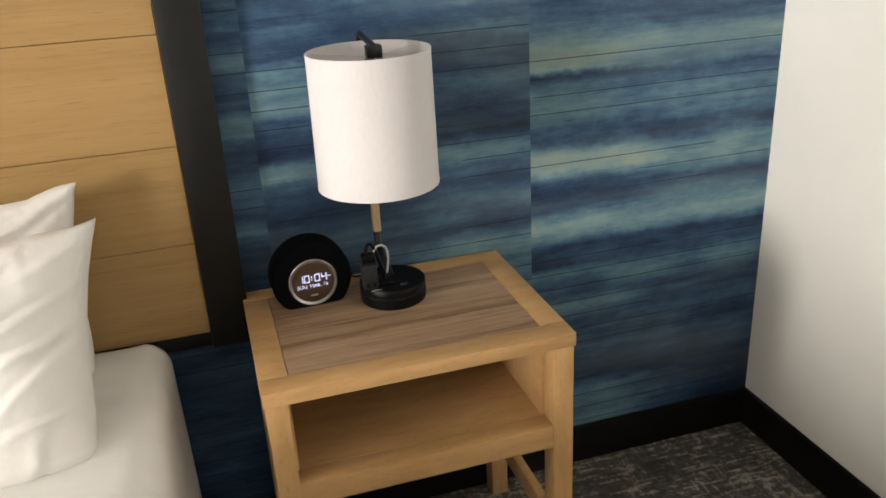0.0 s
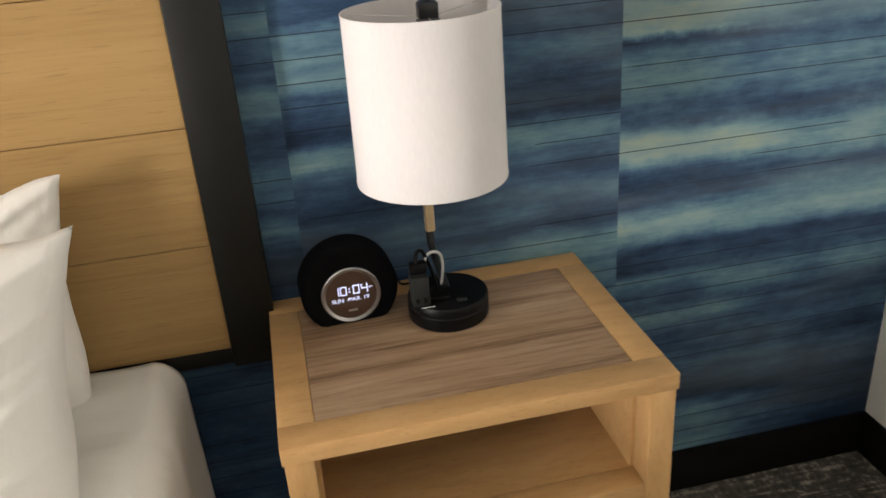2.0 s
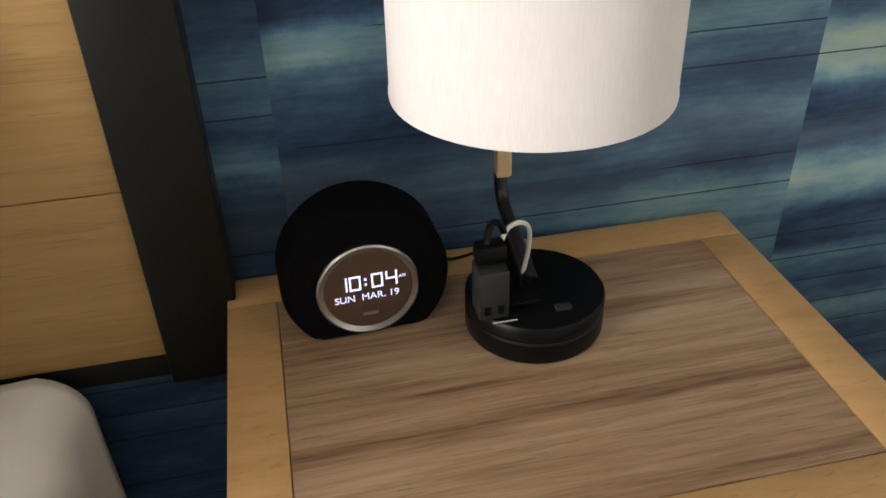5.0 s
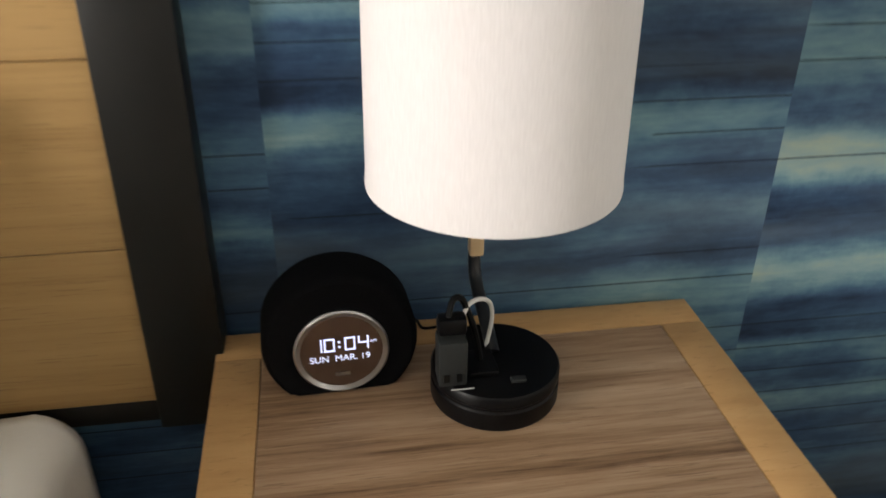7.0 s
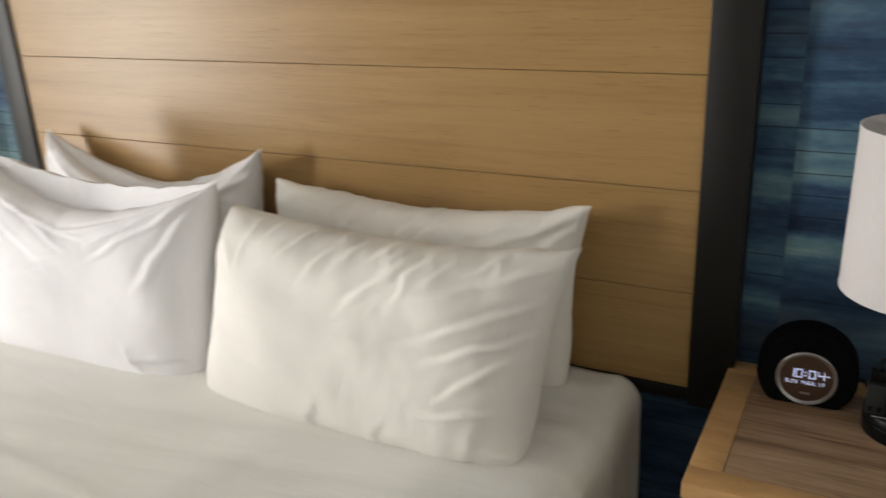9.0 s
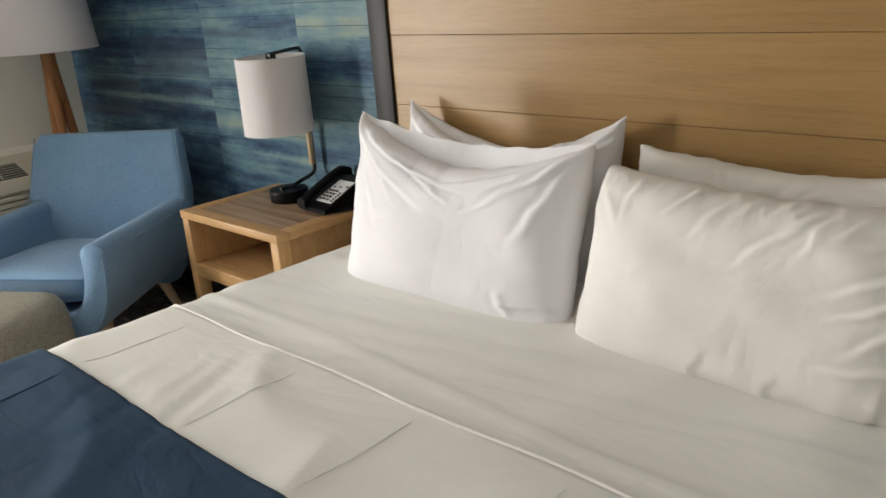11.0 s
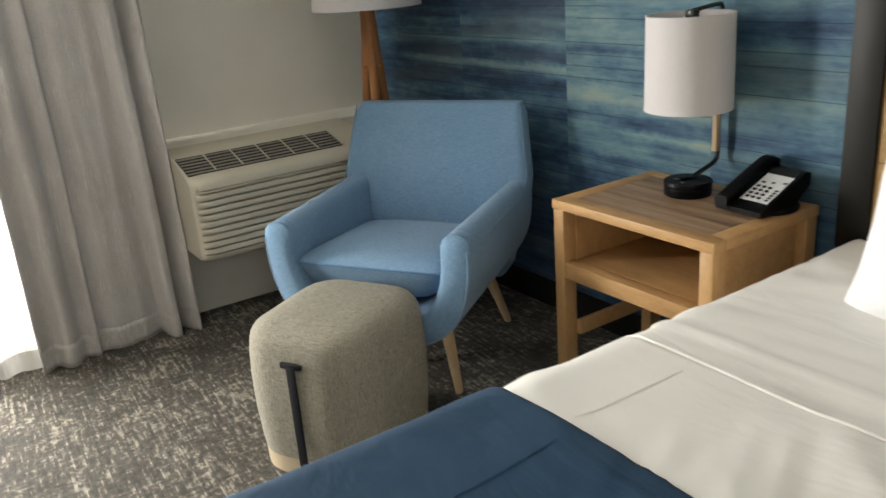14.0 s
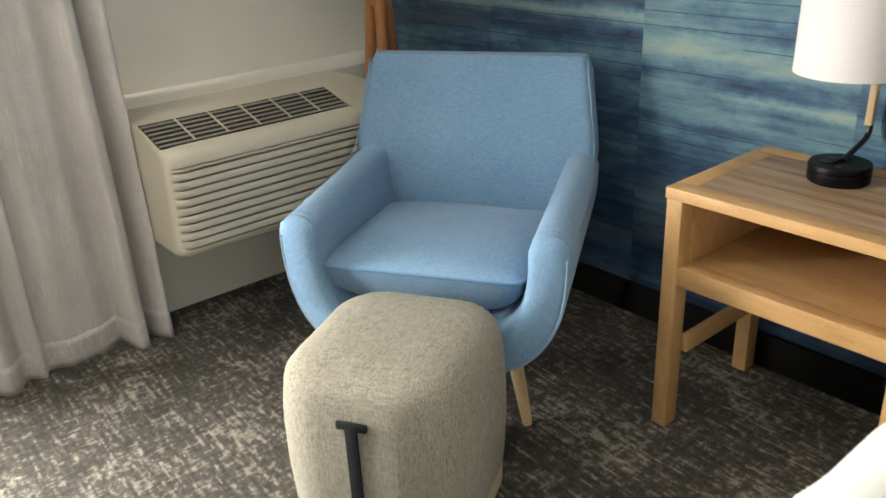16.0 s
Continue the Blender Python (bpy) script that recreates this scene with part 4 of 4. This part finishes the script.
lab = part("keypad_label", boxed((-0.022, -0.06, 0.0006), (0.066, 0.062, 0.0022), 0.0005, 1), M_LABEL, tel, "white keypad label")
lab.matrix_local = placed(top)
scr = part("display", boxed((-0.022, 0.066, 0.0004), (0.066, 0.092, 0.002)), M_RUBBER, tel, smooth=0)
scr.matrix_local = placed(top)
for r_ in range(4):
    for c_ in range(3):
        part("key", boxed((-0.014 + c_ * 0.019, -0.05 + r_ * 0.016, 0.0022), (-0.002 + c_ * 0.019, -0.041 + r_ * 0.016, 0.005), 0.001, 1), M_BLACK, tel).matrix_local = placed(top)
for r_ in range(5):
    part("key", boxed((0.05, -0.052 + r_ * 0.011, 0.0022), (0.061, -0.045 + r_ * 0.011, 0.0045), 0.001, 1), M_BLACK, tel).matrix_local = placed(top)
for x_, y_ in ((-0.01, 0.018), (0.018, 0.022), (0.05, 0.028)):
    part("key", boxed((x_, y_, 0.0022), (x_ + 0.012, y_ + 0.007, 0.0045), 0.001, 1), M_RUBBER, tel).matrix_local = placed(top)
bm = bmesh.new()
path = arc([(-0.05, -0.11, 0.03), (-0.05, -0.085, 0.044), (-0.05, -0.03, 0.072), (-0.05, 0.035, 0.1), (-0.05, 0.08, 0.113), (-0.05, 0.108, 0.1)], 5)
loops = []
for i, p in enumerate(path):
    s = i / (len(path) - 1)
    wd, th = 0.021 - 0.003 * math.sin(math.pi * s), 0.011 + 0.006 * abs(2 * s - 1) ** 3
    loops.append([(p.x + a * wd, p.y, p.z + b_ * th) for a, b_ in rounded(2, 2, 0.5, 3)])
rings(bm, loops)
part("handset", bm, M_BLACK, tel, "black curved handset")
part("cord", tube(bmesh.new(), arc([(-0.06, -0.09, 0.02), (-0.09, -0.06, 0.004), (-0.11, 0.0, 0.003), (-0.1, 0.06, 0.003), (-0.05, 0.1, 0.004)], 6), 0.003, 6), M_BLACK, tel)


# ---------------------------------------------------------------- armchair
CH_ANG = 32.0
chair = thing("armchair", pose(-3.238, -0.636, 0, 0, 0, CH_ANG), "light blue upholstered armchair with splayed wooden legs", "armchair")


def ushape(half, top_z, bottom_z, n=28):
    """Front outline of the shell: down one side, round below the seat, up the other."""
    out = []
    for k in range(n + 1):
        a = math.pi + math.pi * k / n
        c, s = math.cos(a), math.sin(a)
        x = half * math.copysign(abs(c) ** 0.62, c)
        z = top_z + (top_z - bottom_z) * (-abs(s) ** 0.8)
        out.append(Vector((x, 0, z)))
    return out


bm = bmesh.new()
loops = []
CREASES = (-0.36, -0.331)
ys = [-0.40, -0.395, -0.383, -0.368, -0.36, -0.352, -0.339, -0.331, -0.323, -0.3, -0.25, -0.15, -0.05, 0.05, 0.15, 0.24, 0.30]
for y in ys:
    s = (y + 0.40) / 0.70
    topz = 0.572 - 0.01 * s - (0.02 if y < -0.39 else 0)
    shrink = 0.02 if y < -0.397 else 0.008 if y < -0.39 else 0.0
    half_o = 0.367 + 0.013 * s - shrink
    lowz = 0.215 + 0.02 * s + shrink
    th = 0.098 - 2 * shrink
    o = ushape(half_o, topz, lowz)
    inn = ushape(half_o - th, topz, lowz + th * 0.8)
    loop = [(p.x, y, p.z) for p in o]
    cap = []
    for k in range(1, 6):
        a = math.pi * k / 6
        dent = 0.007 * math.sin(a) if y in CREASES else 0.0
        cap.append((half_o - th / 2 + th / 2 * math.cos(a), y, topz + th * 0.42 * math.sin(a) - dent))
    loop += cap
    loop += [(p.x, y, p.z) for p in reversed(inn)]
    loop += [(-half_o + th / 2 + th / 2 * math.cos(math.pi * k / 6), y, topz + th * 0.42 * math.sin(math.pi * k / 6) - (0.008 * math.sin(math.pi * k / 6) if y in CREASES else 0.0)) for k in range(1, 6)]
    loops.append([(x + 0.025 - 0.043 * s, yy, z) for x, yy, z in loop])
rings(bm, loops)
part("shell", bm, M_CHAIR, chair, "blue cloth shell with rounded arms", 50)

bm = bmesh.new()
loops = []
for k in range(15):
    s = k / 14
    z = 0.23 + 0.645 * s
    yc = 0.265 + 0.135 * max(0, (s - 0.1)) - 0.01 * math.sin(math.pi * s)
    wd = 0.30 + 0.092 * min(1, s * 1.7) - 0.045 * max(0, s - 0.5) / 0.5
    thk = 0.14 - 0.055 * s
    if k == 14:
        wd, thk = wd - 0.012, thk - 0.03
        z -= 0.006
    if k == 0:
        wd -= 0.02
        thk -= 0.03
    loops.append([(x - 0.028, yc + y + 0.02 * (1 - (x / 0.37) ** 2) * (1 if y < 0 else 0.4), z) for x, y in rounded(2 * wd, thk, min(0.035, thk * 0.45), 5)])
rings(bm, loops)
part("backrest", bm, M_CHAIR, chair, "blue cloth backrest", 50)

bm = bmesh.new()
nu, nv = 36, 30
for side in (-1, 1):
    rows = []
    for j in range(nv + 1):
        v = 2 * j / nv - 1
        row = []
        for i in range(nu + 1):
            u = 2 * i / nu - 1
            puff = max(0.0, (1 - abs(u) ** 5) * (1 - abs(v) ** 5)) ** 0.5
            hw = 0.272 + 0.012 * max(0.0, v)
            y = -0.07 + 0.29 * v
            x = hw * u
            base = 0.47 - 0.045 * (v + 1) / 2
            z = base + side * 0.028 * puff + (0.022 * puff * (1 - u * u) * (1 - v * v) if side > 0 else 0)
            if side < 0:
                z = base - 0.13 * puff
            row.append((x, y, z + 0.003 * noise.noise(Vector((u * 3, v * 3, 1.0))) * puff))
        rows.append(row)
    rings(bm, rows, False, False)
bmesh.ops.remove_doubles(bm, verts=bm.verts, dist=0.0006)
cush = part("seat_cushion", bm, M_CHAIR, chair, "plump blue seat cushion", 60)
edge_pts = [((0.272 + 0.012 * max(0.0, y)) * x, -0.07 + 0.29 * y, 0.47 - 0.045 * (y + 1) / 2) for x, y in rounded(2, 2, 0.1, 4)]
part("piping", tube(bmesh.new(), edge_pts + edge_pts[:1], 0.004, 6), M_PIPE, cush)
for sx in (-1, 1):
    pts = []
    for k in range(26):
        a = math.pi + (math.pi / 2) * k / 25
        c, s_ = math.cos(a), math.sin(a)
        pts.append((0.025 + sx * 0.3595 * abs(c) ** 0.62, -0.3955, 0.563 - 0.341 * abs(s_) ** 0.8))
    part("arm_piping", tube(bmesh.new(), pts, 0.003, 6), M_PIPE_PALE, chair, "pale piping")
    rail = [(0.025 + sx * 0.36, -0.392, 0.562), (0.0127 + sx * 0.3702, -0.2, 0.572), (-0.0026 + sx * 0.3752, 0.05, 0.57), (-0.022 + sx * 0.381, 0.2, 0.575), (-0.028 + sx * 0.376, 0.283, 0.62), (-0.028 + sx * 0.359, 0.316, 0.74), (-0.028 + sx * 0.34, 0.352, 0.86)]
    part("back_piping", tube(bmesh.new(), arc(rail, 5), 0.003, 6), M_PIPE_PALE, chair, "pale piping")
    for y0, y1, x0, x1_ in ((-0.2, -0.255, 0.2, 0.262), (0.24, 0.33, 0.18, 0.23)):
        leg = tube(bmesh.new(), [(sx * x0, y0, 0.26), (sx * (x0 * 0.4 + x1_ * 0.6), y0 * 0.4 + y1 * 0.6, 0.11), (sx * x1_, y1, 0.006), (sx * x1_, y1, 0.0)], [0.023, 0.018, 0.0135, 0.012], 16)
        part("leg", leg, M_LEG, chair, "pale round wooden leg")


# ---------------------------------------------------------------- ottoman
OT = thing("ottoman", pose(-2.88, -1.13, 0, 0, 0, 30), "greige woven ottoman with rounded corners and black strap", "ottoman")
OW, OD, OH = 0.418, 0.46, 0.45
bm = bmesh.new()
loops = []
for f, z in ((0.0, 0.06), (0.0, 0.064), (0.004, 0.1), (0.01, 0.2), (0.01, 0.3), (0.006, 0.36), (0.0, OH - 0.05), (-0.006, OH - 0.03), (-0.018, OH - 0.014), (-0.038, OH - 0.003), (-0.065, OH + 0.003), (-0.12, OH + 0.008)):
    loops.append([(x, y, z) for x, y in rounded(OW + 2 * f, OD + 2 * f, max(0.02, 0.13 + f), 8)])
rings(bm, loops)
part("body", bm, M_OTTO, OT, "woven greige cover", 50)
part("base_band", (lambda b: (rings(b, [[(x, y, z) for x, y in rounded(OW + f, OD + f, 0.13, 8)] for f, z in ((-0.016, 0.0), (-0.004, 0.004), (-0.002, 0.059))]), b)[1])(bmesh.new()), M_OBASE, OT, "tan band at the foot")
part("strap", boxed((-0.014, -OD / 2 - 0.016, 0.02), (0.014, -OD / 2 - 0.0115, 0.368), 0.0015), M_STRAP, OT, "black webbing strap")
part("strap_slot", boxed((-0.034, -OD / 2 - 0.0155, 0.36), (0.034, -OD / 2 - 0.004, 0.378), 0.004), M_STRAP, OT)


# ---------------------------------------------------------------- floor lamp
fl = thing("floor_lamp", pose(-3.995, -0.3, 0), "floor lamp with wooden tripod and white drum shade", "floor lamp")
for a in (90, 210, 330):
    an = radians(a)
    c, s_ = math.cos(an), math.sin(an)
    pts = [(0.14 * c, 0.14 * s_, 0.0), (0.078 * c, 0.078 * s_, 0.5), (0.04 * c, 0.04 * s_, 0.86), (0.027 * c, 0.027 * s_, 1.0), (0.016 * c, 0.016 * s_, 1.12), (0.01 * c, 0.01 * s_, 1.2)]
    part("leg", tube(bmesh.new(), pts, [0.012, 0.017, 0.0215, 0.022, 0.0215, 0.021], 12), M_TEAK, fl, "reddish brown wooden leg")
part("post", turned(bmesh.new(), [(0.028, 0.965), (0.04, 0.975), (0.038, 1.05), (0.035, 1.14), (0.032, 1.2)], 24), M_TEAK, fl, "reddish brown turned post")
part("collar", turned(bmesh.new(), [(0.03, 1.19), (0.032, 1.2), (0.03, 1.225)], 24), M_TEAK, fl)
part("socket", turned(bmesh.new(), [(0.014, 1.22), (0.014, 1.33)], 16), M_METAL, fl)
bm = bmesh.new()
prof = [(0.228, 1.212), (0.232, 1.212), (0.205, 1.55), (0.201, 1.55)]
rings(bm, [[(r * math.cos(2 * math.pi * i / 64), r * math.sin(2 * math.pi * i / 64), z) for i in range(64)] for r, z in prof + prof[:1]], True, False)
bmesh.ops.remove_doubles(bm, verts=bm.verts, dist=0.00005)
part("shade", bm, M_SHADE, fl, "white linen drum shade")
for a in range(3):
    an = 2 * math.pi * a / 3
    part("spider_arm", tube(bmesh.new(), [(0, 0, 1.3), (0.206 * math.cos(an), 0.206 * math.sin(an), 1.53)], 0.002, 6), M_METAL, fl)

# ---------------------------------------------------------------- air conditioner
AC_Y0, AC_Y1 = -1.212, -0.375
ac = thing("air_conditioner", pose(KNEE_X, (AC_Y0 + AC_Y1) / 2, 0), "beige wall air conditioner with slatted front and top grille", "air conditioner")
aw = (AC_Y1 - AC_Y0) / 2
AC_R, SLAT_Z, SLAT_N, SLAT_STEP = 0.048, 0.383, 10, 0.0272


def ac_front(z):
    """How far the slightly raked front stands off the wall at a height."""
    return 0.392 + 0.014 * (z - 0.366) / 0.24


def ac_stations():
    """Places along the casing: y, how far the rounded corner draws the front back, and how deep the grooves are."""
    half = []
    for k in range(9):
        th = radians(90 * k / 8)
        half.append((-aw + AC_R * (1 - math.cos(th)), AC_R * (1 - math.sin(th)), max(0.0, min(1.0, (k - 3) / 4))))
    return half + [(-y, d, g) for y, d, g in reversed(half)]


PROF = [(0.001, 0.343), (0.355, 0.343), (0.378, 0.348), (0.39, 0.362)]
PROF += [(ac_front(0.372), 0.372), (ac_front(0.376) - 0.022, 0.376), (ac_front(0.634) - 0.022, 0.63), (ac_front(0.634), 0.634)]
PROF += [(0.404, 0.652), (0.395, 0.668), (0.376, 0.679), (0.362, 0.684), (0.2, 0.73), (0.001, 0.734)]
bm = bmesh.new()
loops = []
for y, d, g in ac_stations():
    loop = []
    for i, (x, z) in enumerate(PROF):
        if i in (5, 6):
            x += 0.022 * (1 - g)
        drop = (d / AC_R) ** 3
        loop.append((x - (d if x > 0.3 else 0), y, z + (0.012 * drop if z < 0.36 else -0.01 * drop if z > 0.66 else 0)))
    loops.append(loop)
rings(bm, loops)
part("casing", bm, M_AC, ac, "beige moulded casing", 40)
for i in range(SLAT_N):
    z0, z1 = SLAT_Z - 0.007 + i * SLAT_STEP, SLAT_Z - 0.006 + i * SLAT_STEP + 0.0206
    if i == 0:
        z0 = 0.3765
    if i == SLAT_N - 1:
        z1 = min(z1, 0.6295)
    loops = []
    for y, d, g in ac_stations()[2:-2]:
        e = -0.004 + 0.005 * g
        loops.append([(ac_front(z0) - d - 0.024, y, z0 + 0.004), (ac_front(z0) - d + e - 0.003, y, z0), (ac_front(z0) - d + e, y, z0 + 0.002), (ac_front(z1) - d + e, y, z1 - 0.003), (ac_front(z1) - d + e - 0.003, y, z1), (ac_front(z1) - d - 0.024, y, z1 - 0.002)])
    bm = bmesh.new()
    rings(bm, loops)
    part("slat", bm, M_AC, ac, "", 50)
G_BACK, G_FRONT = (0.212, 0.7268), (0.356, 0.686)
G_HALF = math.hypot(G_FRONT[0] - G_BACK[0], G_BACK[1] - G_FRONT[1]) / 2
gy0, gy1 = -aw + 0.006, aw - 0.178
gm = pose((G_BACK[0] + G_FRONT[0]) / 2, 0, (G_BACK[1] + G_FRONT[1]) / 2, 0, math.degrees(math.atan2(G_BACK[1] - G_FRONT[1], G_FRONT[0] - G_BACK[0])), 0)
# flat dark sheet on the closed casing, painting the shaded depth below the bars
part("grille_well", boxed((-G_HALF, gy0, -0.002), (G_HALF, gy1, 0.0026)), M_ACSHADE, ac, "dark sheet standing for the shade inside the grille", 0).matrix_local = placed(gm)
for k in range(6):
    xk = -G_HALF + 2 * G_HALF * (k + 0.72) / 6
    part("grille_bar", boxed((xk - 0.004, gy0, 0.0028), (xk + 0.004, gy1, 0.0062), 0.0008, 1), M_ACSLOT, ac, "grey grille bar").matrix_local = placed(gm)
for k in range(1, 6):
    yk = gy0 + (gy1 - gy0) * k / 6
    part("grille_cross_bar", boxed((-G_HALF, yk - 0.003, 0.0064), (G_HALF, yk + 0.003, 0.0082)), M_AC, ac, smooth=0).matrix_local = placed(gm)
part("grille_end", boxed((-G_HALF - 0.006, gy1, 0.001), (G_HALF + 0.006, gy1 + 0.012, 0.0085), 0.002), M_AC, ac).matrix_local = placed(gm)


# ---------------------------------------------------------------- curtains
def hanging(bm, folds, x, y0, y1, z0, z1, top, seed, out=0.0, n=130, m_=36):
    """Cloth hanging from top, with folds given as (share of the width, depth)."""
    at = [f[0] for f in folds]
    deep = [f[1] for f in folds]
    rows = []
    for j in range(m_ + 1):
        z = z0 + (z1 - z0) * j / m_
        low = 1 - z / top
        row = []
        for i in range(n + 1):
            s = i / n
            drift = 0.03 * low * min(1.0, 20 * s) * noise.noise(Vector((s * 2.5, z * 0.7, seed)))
            q = min(1.0, max(0.0, s + drift))
            k = max(0, min(len(at) - 2, int(np.searchsorted(at, q)) - 1))
            f = (q - at[k]) / (at[k + 1] - at[k])
            f = f * f * (3 - 2 * f)
            d = deep[k] + (deep[k + 1] - deep[k]) * f
            d *= 0.8 + 0.35 * low + 0.25 * noise.noise(Vector((s * 4, z * 0.9, seed + 2)))
            d += 0.012 * low * noise.noise(Vector((s * 7, z * 2.2, seed + 5))) + 0.003 * noise.noise(Vector((s * 20, z * 6, seed)))
            wide = 1 + 0.05 * low
            y = y0 + (y1 - y0) * (0.5 + (s - 0.5) * wide) + 0.35 * d * math.cos(9 * s)
            row.append((x + d + out, y, z))
        rows.append(row)
    rings(bm, rows, False, False)
    return bm


def curtain(name, folds, x, y0, y1, seed, mat, hem_mat, label, hem_h, thick=0.003, n=130):
    body = tagged(part(name, hanging(bmesh.new(), folds, x, y0, y1, 0.002, TOP - 0.03, TOP, seed, 0.0, n), mat, smooth=80), label, "curtain")
    hem_ = part("hem", hanging(bmesh.new(), folds, x, y0, y1, 0.001, hem_h, TOP, seed, 0.0018, n, 4), hem_mat, body, "stitched hem at the bottom", 80)
    for ob in (body, hem_) if thick else ():
        sol = ob.modifiers.new("thickness", "SOLIDIFY")
        sol.thickness, sol.offset = thick, -1.0
    return body


DRAPE = [(0, -0.31), (0.014, 0.035), (0.05, 0.055), (0.11, -0.03), (0.165, 0.05), (0.19, 0.055), (0.27, -0.04), (0.36, -0.01), (0.52, 0.005), (0.62, -0.02), (0.68, 0.02), (0.74, -0.005), (0.86, 0.05), (0.93, 0.0), (1.0, 0.045)]
curtain("drape", DRAPE, -4.095, -1.225, -1.795, 3.0, M_DRAPE, M_HEM, "heavy grey linen drape hanging in folds to the carpet", 0.095)
SHEER = [(i / 8, 0.03 * (-1) ** i * (0.6 + 0.4 * math.sin(i * 1.7))) for i in range(9)]
curtain("sheer_curtain", SHEER, -4.15, -1.7, -2.2, 8.0, M_SHEER, M_SHEERHEM, "white translucent sheer curtain drawn beside the drape", 0.08, 0.0, 110)
